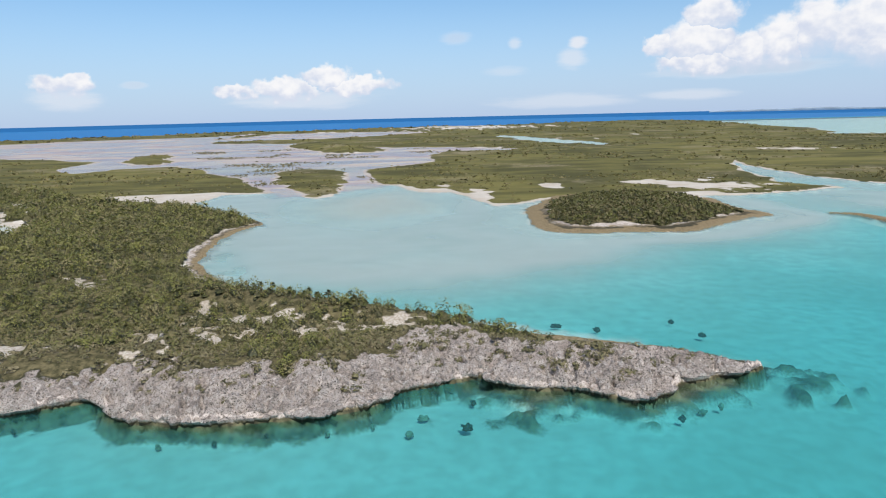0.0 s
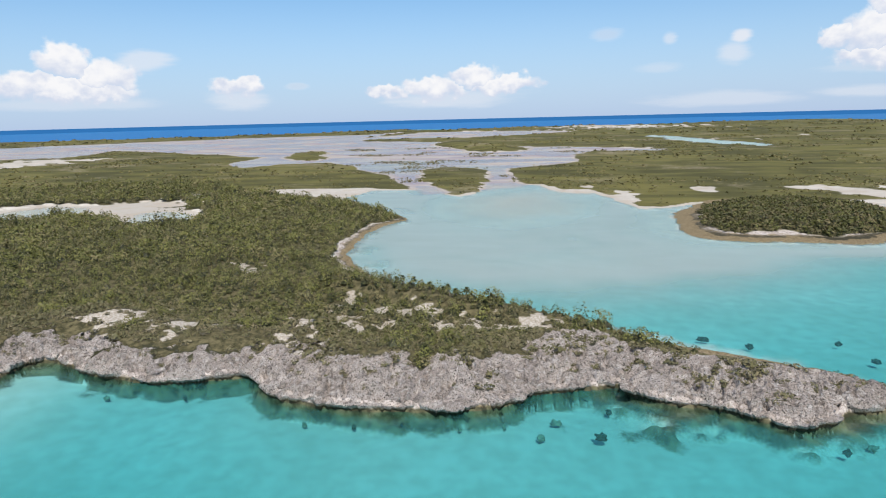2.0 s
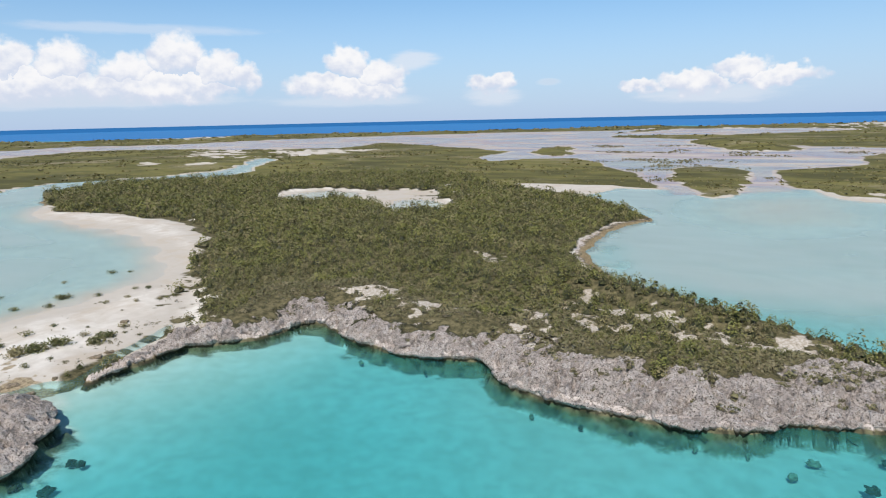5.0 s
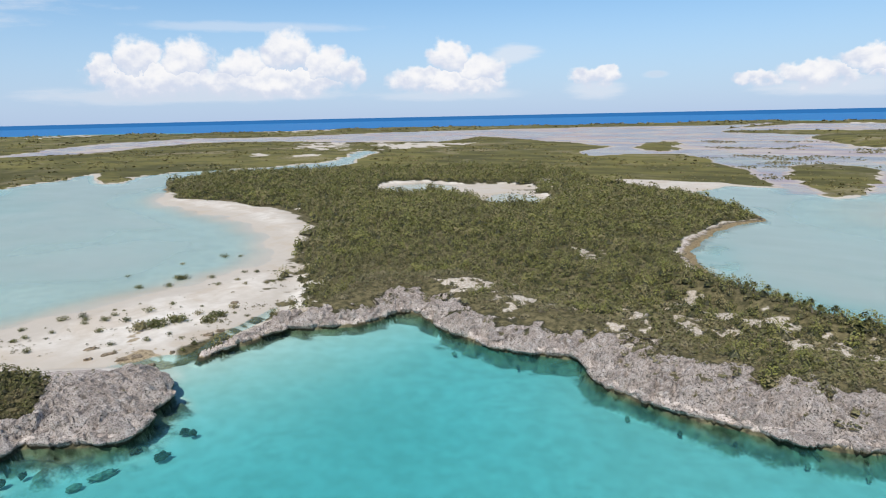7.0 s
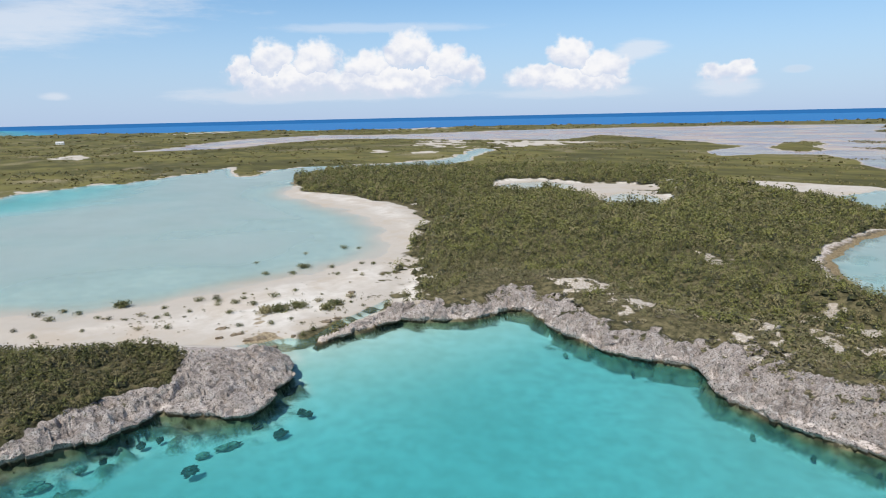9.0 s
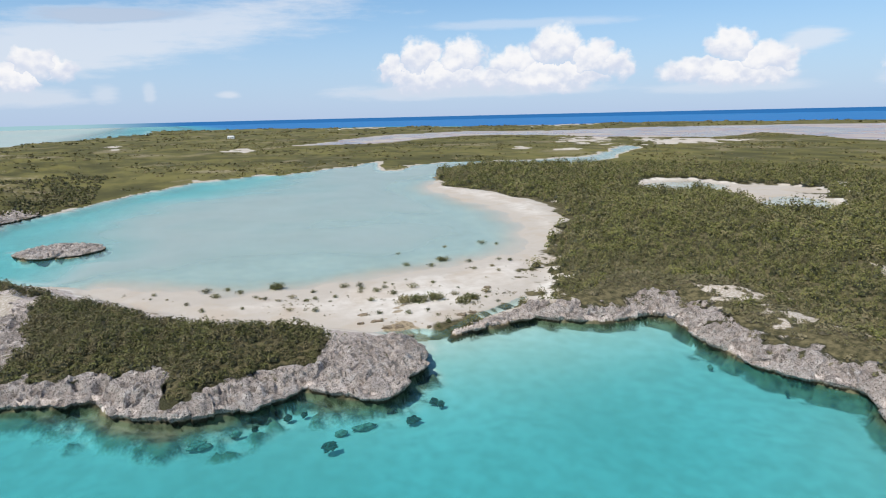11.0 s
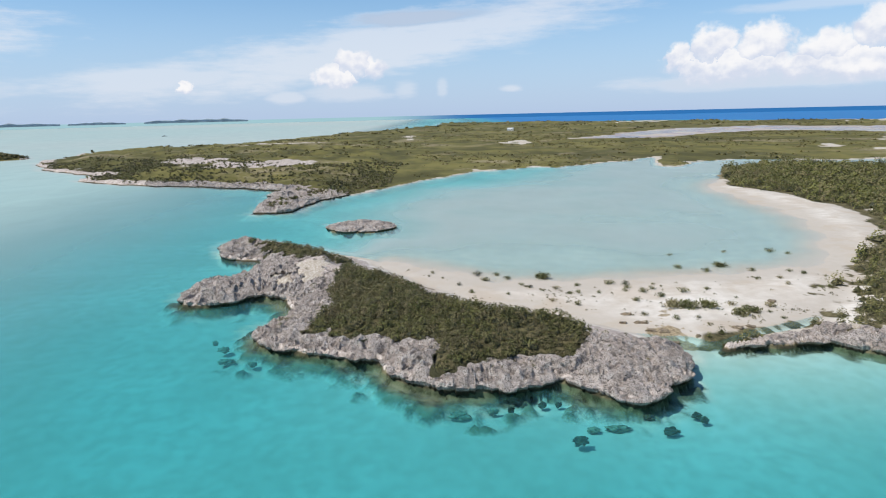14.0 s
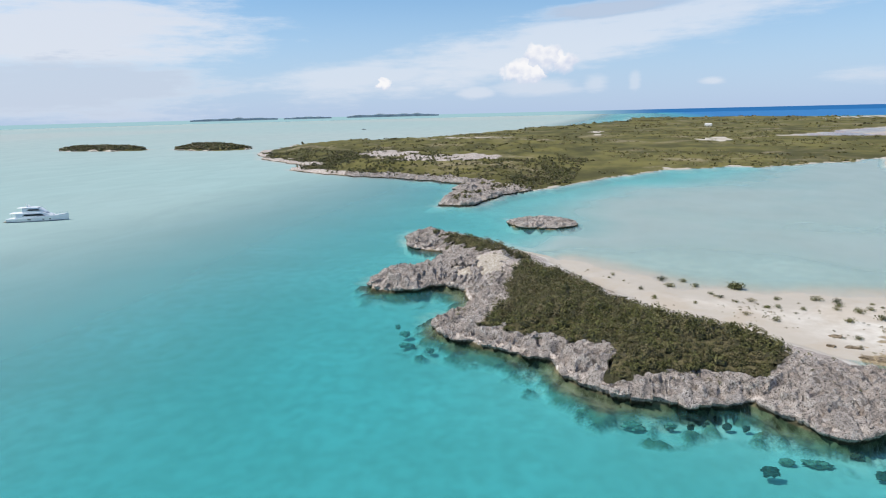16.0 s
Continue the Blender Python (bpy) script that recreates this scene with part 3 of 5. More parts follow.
    return {"ochre": ochre, "z": z, "rock": rock, "green": green, "marsh": marsh, "algae": algae * (z < 0), "south": south, "seaward": seaward, "edge": edge, "tidal": tidal, "north": north,
            "main": d_main, "west": d_west, "sand": d_sand, "big": d_big, "tide": d_tidal, "islet": d_islet, "pond": d_pond, "bare": bare, "scarp": scarp, "small": d_small, "spit_w": spit_w, "lee": shallow, "deep": clear_depth + 12 * north * (1 - east_bank) * step(-d_big, 20, 120), "milky": step(shallow, 0.1, 0.6) * (1 - (1 - lee_side) * step(-np.hypot(x + 80, y - 50), -90, -60)), "haze": step(-(y + 40), 0, 220) * step(-(x - 50), 0, 100)}


# ---- materials ----
def material(name):
    m = bpy.data.materials.new(name)
    m.use_nodes = True
    return m, Nodes(m.node_tree)


def finish(n, colour, rough=0.8, bump=None, strength=0.5, distance=0.1, spec=0.3):
    b = n.add("ShaderNodeBsdfPrincipled")
    n.put(b.inputs["Base Color"], colour), n.put(b.inputs["Roughness"], rough), n.put(b.inputs["Specular IOR Level"], spec)
    if bump is not None:
        k = n.add("ShaderNodeBump")
        n.put(k.inputs["Strength"], strength), n.put(k.inputs["Distance"], distance), n.put(k.inputs["Height"], bump)
        n.put(b.inputs["Normal"], k.outputs[0])
    n.put(n.add("ShaderNodeOutputMaterial").inputs[0], b.outputs[0])


def place(n):
    return n.add("ShaderNodeNewGeometry").outputs["Position"]


def attribute(n, name):
    a = n.add("ShaderNodeAttribute")
    a.attribute_name = name
    return a


def rock_colour(n, p):
    big, mid, fine = n.noise(0.25, 4, 0.55, p), n.noise(0.9, 5, 0.7, p, 0.8), n.noise(4.6, 4, 0.65, p)
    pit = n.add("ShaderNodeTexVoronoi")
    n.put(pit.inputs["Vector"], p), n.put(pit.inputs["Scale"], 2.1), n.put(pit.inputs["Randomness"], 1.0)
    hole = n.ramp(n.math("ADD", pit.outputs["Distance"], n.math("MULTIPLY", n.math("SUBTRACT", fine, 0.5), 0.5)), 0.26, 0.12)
    c = n.mix(n.ramp(big, 0.38, 0.62), (0.40, 0.335, 0.29), (0.52, 0.445, 0.39))
    c = n.mix(n.ramp(mid, 0.52, 0.64, 0, 0.8), c, (0.66, 0.59, 0.53))
    # Hollows and pits, low in the bump, are darkened in colour for their shade.
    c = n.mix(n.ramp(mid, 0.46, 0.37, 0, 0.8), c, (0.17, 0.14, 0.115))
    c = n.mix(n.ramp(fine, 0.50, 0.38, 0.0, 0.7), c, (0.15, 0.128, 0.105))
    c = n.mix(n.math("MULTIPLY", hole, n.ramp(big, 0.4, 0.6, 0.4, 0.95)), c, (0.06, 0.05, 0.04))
    z = n.add("ShaderNodeSeparateXYZ")
    n.put(z.inputs[0], p)
    wet = n.math("ADD", z.outputs[2], n.math("MULTIPLY", n.math("SUBTRACT", n.noise(0.5, 3, 0.6, p), 0.5), 1.6))
    c = n.mix(n.ramp(wet, 0.8, 0.3, 0, 0.85), c, (0.25, 0.185, 0.09))     # ochre tide line
    # Low dark band: tide stain and the undercut's shade put into the colour.
    c = n.mix(n.ramp(n.math("ADD", z.outputs[2], n.math("MULTIPLY", n.math("SUBTRACT", mid, 0.5), 0.9)), 0.72, 0.3), c, (0.05, 0.044, 0.027))
    c = n.mix(n.ramp(z.outputs[2], -0.05, -0.25), c, n.mix(n.ramp(mid, 0.35, 0.65), (0.028, 0.027, 0.015), (0.10, 0.09, 0.05)))   # algae below the water
    lift = n.math("SUBTRACT", n.math("ADD", n.math("MULTIPLY", mid, 0.9), n.math("MULTIPLY", fine, 0.5)), n.math("MULTIPLY", hole, 0.25))
    return c, lift


def m_rock():
    m, n = material("pitted_limestone")
    p = place(n)
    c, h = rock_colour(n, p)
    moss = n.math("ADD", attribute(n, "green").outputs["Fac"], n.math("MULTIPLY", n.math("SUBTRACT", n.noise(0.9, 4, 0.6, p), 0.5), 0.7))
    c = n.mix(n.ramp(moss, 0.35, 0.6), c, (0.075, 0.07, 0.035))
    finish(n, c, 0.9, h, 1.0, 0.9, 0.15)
    return m


def m_ground():
    m, n = material("sand_and_soil")
    p = place(n)
    mid, fine, wide = n.noise(0.35, 5, 0.6, p), n.noise(2.2, 4, 0.6, p), n.noise(0.03, 4, 0.55, p)
    jitter = n.math("MULTIPLY", n.math("SUBTRACT", n.math("ADD", n.math("MULTIPLY", mid, 0.5), n.math("MULTIPLY", fine, 0.5)), 0.5), 1.1)
    c = n.mix(n.ramp(mid, 0.3, 0.7), (0.56, 0.505, 0.43), (0.67, 0.62, 0.55))
    c = n.mix(n.ramp(wide, 0.35, 0.65, 0.0, 0.4), c, (0.48, 0.41, 0.33))
    zz = n.add("ShaderNodeSeparateXYZ")
    n.put(zz.inputs[0], p)
    damp = n.math("MULTIPLY", n.ramp(n.math("ADD", zz.outputs[2], n.math("MULTIPLY", jitter, 0.25)), 0.72, 0.18, 0.0, 0.75), n.ramp(zz.outputs[2], -0.5, -0.1))
    c = n.mix(damp, c, (0.42, 0.365, 0.30))
    c = n.mix(n.math("MULTIPLY", n.ramp(n.noise(0.075, 5, 0.62, p, 0.6), 0.46, 0.64, 0.0, 0.6), n.math("MULTIPLY", n.ramp(zz.outputs[2], 1.5, 0.7), n.ramp(zz.outputs[2], -0.5, 0.0))), c, (0.44, 0.36, 0.275))
    c = n.mix(n.math("MULTIPLY", n.ramp(zz.outputs[2], 1.7, 2.3), n.ramp(fine, 0.36, 0.60, 0.25, 0.95)), c, (0.33, 0.275, 0.21))   # dirty inland sand
    tide = attribute(n, "tidal").outputs["Fac"]
    mud = n.noise(0.012, 6, 0.62, n.scaled(p, (1, 2.5, 1)), 0.5)
    c = n.mix(n.math("MULTIPLY", tide, n.ramp(mud, 0.38, 0.62, 0.15, 0.95)), c, (0.30, 0.262, 0.285))
    c = n.mix(n.ramp(n.math("ADD", attribute(n, "marsh").outputs["Fac"], n.math("MULTIPLY", jitter, 0.9)), 0.35, 0.6),
              c, n.mix(n.ramp(n.math("ADD", n.math("MULTIPLY", n.noise(0.018, 6, 0.6, n.scaled(p, (1, 2.0, 1))), 0.55), n.math("MULTIPLY", n.noise(0.0045, 4, 0.6, p), 0.45)), 0.40, 0.62), (0.072, 0.067, 0.024), (0.165, 0.145, 0.046)))
    dry = n.math("MULTIPLY", n.ramp(attribute(n, "marsh").outputs["Fac"], 0.3, 0.6), n.ramp(n.noise(0.011, 6, 0.66, p, 0.4), 0.52, 0.68, 0.0, 0.75))
    c = n.mix(dry, c, n.mix(n.ramp(mid, 0.4, 0.6), (0.17, 0.135, 0.065), (0.34, 0.28, 0.19)))
    c = n.mix(n.ramp(n.math("ADD", attribute(n, "green").outputs["Fac"], jitter), 0.12, 0.8), c, n.mix(n.ramp(n.noise(0.7, 5, 0.65, p), 0.35, 0.65), (0.05, 0.046, 0.022), (0.15, 0.125, 0.065)))
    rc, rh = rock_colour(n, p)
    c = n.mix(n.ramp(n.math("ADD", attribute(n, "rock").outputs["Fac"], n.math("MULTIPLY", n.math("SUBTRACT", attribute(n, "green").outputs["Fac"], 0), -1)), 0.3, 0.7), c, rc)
    stain = n.math("ADD", attribute(n, "ochre").outputs["Fac"], n.math("MULTIPLY", jitter, 0.8))
    c = n.mix(n.ramp(stain, 0.35, 0.75, 0.0, 0.85), c, n.mix(n.ramp(fine, 0.35, 0.65), (0.15, 0.105, 0.052), (0.34, 0.26, 0.15)))
    weed = n.math("ADD", attribute(n, "algae").outputs["Fac"], n.math("MULTIPLY", jitter, 1.5))
    c = n.mix(n.ramp(weed, 0.12, 0.95, 0.0, 0.93), c, n.mix(n.ramp(mid, 0.38, 0.62), (0.045, 0.043, 0.022), (0.17, 0.15, 0.085)))
    finish(n, c, 0.92, n.math("ADD", mid, n.math("MULTIPLY", fine, 0.3)), 0.4, 0.12, 0.1)
    return m


def m_water():
    m, n = material("sea_water")
    p = place(n)
    clear = n.add("ShaderNodeBsdfTransparent")
    n.put(clear.inputs[0], attribute(n, "tint").outputs["Color"])
    milk = n.add("ShaderNodeBsdfDiffuse")
    n.put(milk.inputs[0], attribute(n, "body").outputs["Color"])
    swirl = n.noise(0.02, 5, 0.6, n.scaled(p, (1, 1.8, 1)), 1.0)
    fac = n.math("MULTIPLY", attribute(n, "body").outputs["Alpha"], n.ramp(swirl, 0.25, 0.75, 0.95, 1.05), clamp=True)
    inner = n.shade(fac, clear.outputs[0], milk.outputs[0])
    k = n.add("ShaderNodeBump")
    n.put(k.inputs["Strength"], 0.25), n.put(k.inputs["Distance"], 0.08)
    n.put(k.inputs["Height"], n.math("ADD", n.noise(0.8, 3, 0.5, p), n.math("MULTIPLY", n.noise(3.5, 2, 0.5, p), 0.3)))
    gloss = n.add("ShaderNodeBsdfGlossy")
    n.put(gloss.inputs["Roughness"], 0.22), n.put(gloss.inputs["Normal"], k.outputs[0])
    f = n.add("ShaderNodeFresnel")
    n.put(f.inputs[0], 1.33), n.put(f.inputs["Normal"], k.outputs[0])
    out = n.shade(n.math("MULTIPLY", f.outputs[0], n.ramp(attribute(n, "body").outputs["Alpha"], 0.3, 1.0, 0.4, 0.08)), inner, gloss.outputs[0])
    n.put(n.add("ShaderNodeOutputMaterial").inputs[0], out)
    return m


def m_leaf(name, dark, light, dry, scale=0.35, single=False):
    m, n = material(name)
    p = place(n)
    r = n.add("ShaderNodeNewGeometry").outputs["Random Per Island"]
    tone = n.add("ShaderNodeObjectInfo").outputs["Random"] if single else attribute(n, "tone").outputs["Fac"]   # one value for each bush
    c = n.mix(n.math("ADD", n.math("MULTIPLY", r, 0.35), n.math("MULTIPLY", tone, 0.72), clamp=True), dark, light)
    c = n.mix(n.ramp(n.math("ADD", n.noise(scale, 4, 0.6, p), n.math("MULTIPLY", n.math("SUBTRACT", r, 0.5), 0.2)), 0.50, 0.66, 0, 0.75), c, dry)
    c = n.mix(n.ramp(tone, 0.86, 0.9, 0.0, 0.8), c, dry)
    # Lowest tones darken: inner bodies, tone 0, hold shade between leaves in their colour.
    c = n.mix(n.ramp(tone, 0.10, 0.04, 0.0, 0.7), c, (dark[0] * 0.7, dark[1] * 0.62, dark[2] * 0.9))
    c = n.mix(n.ramp(n.noise(0.035, 4, 0.6, p), 0.52, 0.64, 0.0, 0.55), c, n.mix(r, dark, dry))
    finish(n, c, 0.6, None, spec=0.25)
    return m


def m_plain(name, colour, rough=0.5, metal=0.0, vary=0.12, scale=3.0):
    m, n = material(name)
    p = place(n)
    v = n.noise(scale, 4, 0.6, p)
    c = n.mix(n.ramp(v, 0.3, 0.7, 0, 1), tuple(k * (1 - vary) for k in colour), tuple(min(1, k * (1 + vary)) for k in colour))
    finish(n, c, rough)
    for b in m.node_tree.nodes:
        if b.type == "BSDF_PRINCIPLED":
            b.inputs["Metallic"].default_value = metal
    return m


ROCK, GROUND, WATER = m_rock(), m_ground(), m_water()
LEAF = m_leaf("scrub_leaves", (0.036, 0.040, 0.011), (0.235, 0.228, 0.058), (0.21, 0.17, 0.085))
HEADLEAF = m_leaf("dark_scrub_leaves", (0.036, 0.038, 0.012), (0.15, 0.145, 0.04), (0.16, 0.125, 0.062))
LOW = m_leaf("heath_leaves", (0.10, 0.092, 0.042), (0.175, 0.155, 0.07), (0.22, 0.18, 0.10))
MARSH = m_leaf("mangrove_leaves", (0.105, 0.092, 0.032), (0.175, 0.152, 0.052), (0.21, 0.17, 0.085), 0.05)


# ---- large structure ----
def mesh_object(name, co, faces, mat, attrs=None, smooth=True):
    """One mesh from arrays of points and of triangles or quads."""
    co, faces = np.asarray(co, np.float32), np.asarray(faces, np.int32)
    me = bpy.data.meshes.new(name)
    k = faces.shape[1]
    me.vertices.add(len(co)), me.loops.add(faces.size), me.polygons.add(len(faces))
    me.vertices.foreach_set("co", co.ravel())
    me.loops.foreach_set("vertex_index", faces.ravel())
    me.polygons.foreach_set("loop_start", np.arange(0, faces.size, k, dtype=np.int32))
    me.polygons.foreach_set("use_smooth", np.full(len(faces), smooth))
    for key, values in (attrs or {}).items():
        if values.ndim == 1:
            a = me.attributes.new(key, "FLOAT", "POINT")
            a.data.foreach_set("value", values.astype(np.float32))
        else:
            a = me.attributes.new(key, "FLOAT_COLOR", "POINT")
            a.data.foreach_set("color", values.astype(np.float32).ravel())
    me.update(calc_edges=True)
    me.validate()
    me.materials.append(mat)
    return new(name, me)


def rings(step_deg, fine, growth, least=0.5, first=25.0, last=4900.0):
    """A sheet of rings about the middle of the place, finer where the land lies near."""
    bearing = np.concatenate([np.arange(-48, 154, step_deg), np.arange(154, 312, 4.0)])
    radius = [first]
    while radius[-1] < last:
        r = radius[-1]
        radius.append(r + min(max(fine * r * r, least), growth * r))
    radius = np.array(radius)
    a, r = np.meshgrid(np.radians(bearing), radius, indexing="ij")
    x, y = -np.sin(a) * r, np.cos(a) * r
    na, nr = x.shape
    i = np.arange(na * nr).reshape(na, nr)
    j = np.roll(i, -1, 0)
    quads = np.stack([i[:, :-1], i[:, 1:], j[:, 1:], j[:, :-1]], -1).reshape(-1, 4)
    return x.ravel(), y.ravel(), quads, i[:, 0]


def capped(co, quads, inner):
    """Triangles of a ring sheet with its middle closed."""
    tris = np.concatenate([quads[:, [0, 1, 2]], quads[:, [0, 2, 3]]])
    c = len(co)
    co = np.vstack([co, co[inner].mean(0)])
    fan = np.stack([inner, np.roll(inner, -1), np.full(len(inner), c)], 1)
    return co, np.vstack([tris, fan])


def grow(a):
    return np.concatenate([a, a[:1] * 0 + a[0]])


def make_ground():
    x, y, quads, inner = rings(0.3, 3.0e-5, 0.03)
    g = lay(x, y)
    z = g["z"].copy()
    covered = step(g["edge"], 0.6, 1.6) * (1 - step(g["edge"], 10, 13)) * g["near_rock"] * (1 - step(np.maximum(g["green"], g["bare"] * (g["edge"] > 5)), 0.4, 0.8))
    z -= covered * (1.3 + 2.2 * (1 - step(g["edge"], 2.0, 5.0)))
    co, tris = capped(np.stack([x, y, z], 1), quads, inner)
    ob = mesh_object("ground", co, tris, GROUND, {k: grow(g[k]) for k in ("rock", "green", "marsh", "algae", "tidal", "ochre")})
    return tagged(ob, "pale sand, grey limestone and green flats under shallow sea", "ground", kind="structure")


def make_water():
    x, y, quads, inner = rings(0.6, 6e-5, 0.03, 1.2)
    g = lay(x, y)
    depth = np.clip(g["deep"], 0, None)
    k = np.array(ABSORB)
    tint = np.exp(-k[None] * depth[:, None])
    deep = step(depth, 6, 26)[:, None]
    body = np.array((0.09, 0.42, 0.42))[None] * (1 - deep) + np.array((0.025, 0.135, 0.41))[None] * deep
    silt = (np.exp(-((depth - 1.0) / 0.85) ** 2) * (0.15 + 0.85 * step(depth, 0.0, 0.4)))[:, None]
    body = body * (1 - silt) + np.array((0.42, 0.47, 0.44))[None] * silt
    fac = (1 - np.exp(-np.clip(depth - 1.6, 0, None) / 9.0)) + 0.55 * silt[:, 0] * (1 - np.clip(g["algae"] * 2, 0, 1)) * g["milky"]
    murk = (0.95 * g["haze"] * (1 - np.clip(g["algae"] * 2, 0, 1)) * (1 - fac))[:, None]
    body = (body * fac[:, None] + np.array((0.385, 0.435, 0.405))[None] * murk) / (fac[:, None] + murk + 1e-6)
    fac = fac + murk[:, 0]
    co, tris = capped(np.stack([x, y, 0 * x], 1), quads, inner)
    ob = mesh_object("water", co, tris, WATER, {"tint": grow(np.concatenate([tint, np.ones((len(x), 1))], 1)), "body": grow(np.concatenate([body, fac[:, None]], 1))})
    return tagged(ob, "clear turquoise sea fading to milky shallows", "water", kind="structure")


ABSORB = (0.40, 0.094, 0.068)


def make_rock(name, box, keep, label, s=0.26):
    """The pitted, undercut rock shore within a box, on a fine grid."""
    gx, gy = np.arange(box[0], box[2], s), np.arange(box[1], box[3], s)
    x, y = [a.ravel() for a in np.meshgrid(gx, gy, indexing="ij")]
    g = lay(x, y)
    e = g[keep]
    use = (e > 0.3) & (e < 15) & (g["near_rock"] > 0.2) & ((g["green"] < 0.85) | (e < 4)) & ((g["bare"] < 0.5) | (e < 5))
    # way out to sea, for the overhang
    E2 = e.reshape(len(gx), len(gy))
    ox, oy = np.gradient(E2)
    norm = np.hypot(ox, oy) + 1e-6
    ox, oy = -(ox / norm).ravel(), -(oy / norm).ravel()
    z = g["z"].copy()
    ridge = 1 - np.abs(vnoise(x / 1.7 + 3 * fbm(x, y, 4, 2, 43), y / 1.7, 41) * 2 - 1)
    pits = 1 - np.abs(vnoise(x / 0.8, y / 0.8 + 2 * fbm(x, y, 2, 2, 44), 47) * 2 - 1)
    holes = step(vnoise(x / 1.5, y / 1.5, 48), 0.72, 0.9)
    big = fbm(x, y, 7, 2, 51)
    on = step(e, 0.9, 1.6) * (1 - step(g["green"], 0.1, 0.6)) * (1 - 0.3 * step(e, 3, 9))
    z = z + on * (1.2 * big + 0.8 * (ridge - 0.5) + 1.15 * (pits - 0.5) - 1.1 * holes)
    foot = 1.05 + 0.6 * fbm(x, y, 3, 2, 52)
    z = np.where(e > foot, np.maximum(z * (0.55 + 0.45 * step(e - foot, 0.0, 3.5)), 0.25 + 0.6 * ridge), -0.3 - 1.6 * np.clip(foot - e, 0, 4) + 0.5 * fbm(x, y, 2, 2, 54))
    jut = step(norm.ravel() / s, 0.55, 0.95) * (0.36 + 0.64 * step(z, -0.1, 0.5)) * 0.74 * (2.0 + 3.0 * fbm(x, y, 5, 2, 53) + 2.0 * fbm(x, y, 1.9, 2, 55) + 1.0 * (ridge - 0.5)) * (1 - step(e, 1.2, 9))
    co = np.stack([x + ox * jut, y + oy * jut, z], 1)
    i = np.arange(len(x)).reshape(len(gx), len(gy))
    quads = np.stack([i[:-1, :-1], i[1:, :-1], i[1:, 1:], i[:-1, 1:]], -1).reshape(-1, 4)
    quads = quads[use[quads].all(1)]
    ids, flat = np.unique(quads.ravel(), return_inverse=True)
    ob = mesh_object(name, co[ids], flat.reshape(-1, 4), ROCK, {"green": g["green"][ids]}, smooth=False)
    return tagged(ob, label, "rock shore", kind="structure")


def near_rock(x, y, g):
    """1 where the shore is high rock seen from near."""
    return np.clip(np.maximum(g["south"] * (g["main"] > -5), np.maximum((g["west"] > -5) * g["seaward"], (np.maximum(g["small"], g["spit_w"]) > -5) * 1.0)), 0, 1)


_lay = lay


def lay(x, y):
    g = _lay(x, y)
    g["near_rock"] = near_rock(x, y, g)
    return g


make_ground()
make_water()
make_rock("rock_shore_1", (-122, 40, 58, 120), "main", "grey pitted limestone shore undercut by the sea")
make_rock("rock_shore_2", (-215, -90, -78, 52), "west", "grey pitted limestone headland undercut by the sea")
make_rock("rock_shore_3", (-264, -52, -218, -4), "small", "small bare limestone islet in the lagoon mouth", 0.4)
make_rock("rock_shore_4", (-425, -190, -272, -48), "spit_w", "broken dark limestone spit of the far headland", 0.5)


def make_horizon():
    a = np.radians(np.arange(0, 360, 1.5))
    r = 4880.0
    lo, hi = np.stack([-np.sin(a) * r, np.cos(a) * r, 0 * a - 1], 1), np.stack([-np.sin(a) * r * 1.002, np.cos(a) * r * 1.002, 0 * a + 24.8], 1)
    n = len(a)
    i = np.arange(n)
    j = (i + 1) % n
    m, nd = material("far_sea_glow")
    p = nd.add("ShaderNodeSeparateXYZ")
    nd.put(p.inputs[0], place(nd))
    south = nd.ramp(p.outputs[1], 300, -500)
    # Unlit backdrop: daylight on the far sea is put in as emission.
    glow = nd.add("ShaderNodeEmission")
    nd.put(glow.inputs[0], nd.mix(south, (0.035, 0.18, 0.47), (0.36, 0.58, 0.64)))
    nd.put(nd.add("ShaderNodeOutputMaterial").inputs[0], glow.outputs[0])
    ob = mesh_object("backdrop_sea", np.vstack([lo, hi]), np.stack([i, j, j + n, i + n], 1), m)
    tagged(ob, "deep blue sea at the horizon, a glowing backdrop", "sea", kind="structure")


make_horizon()


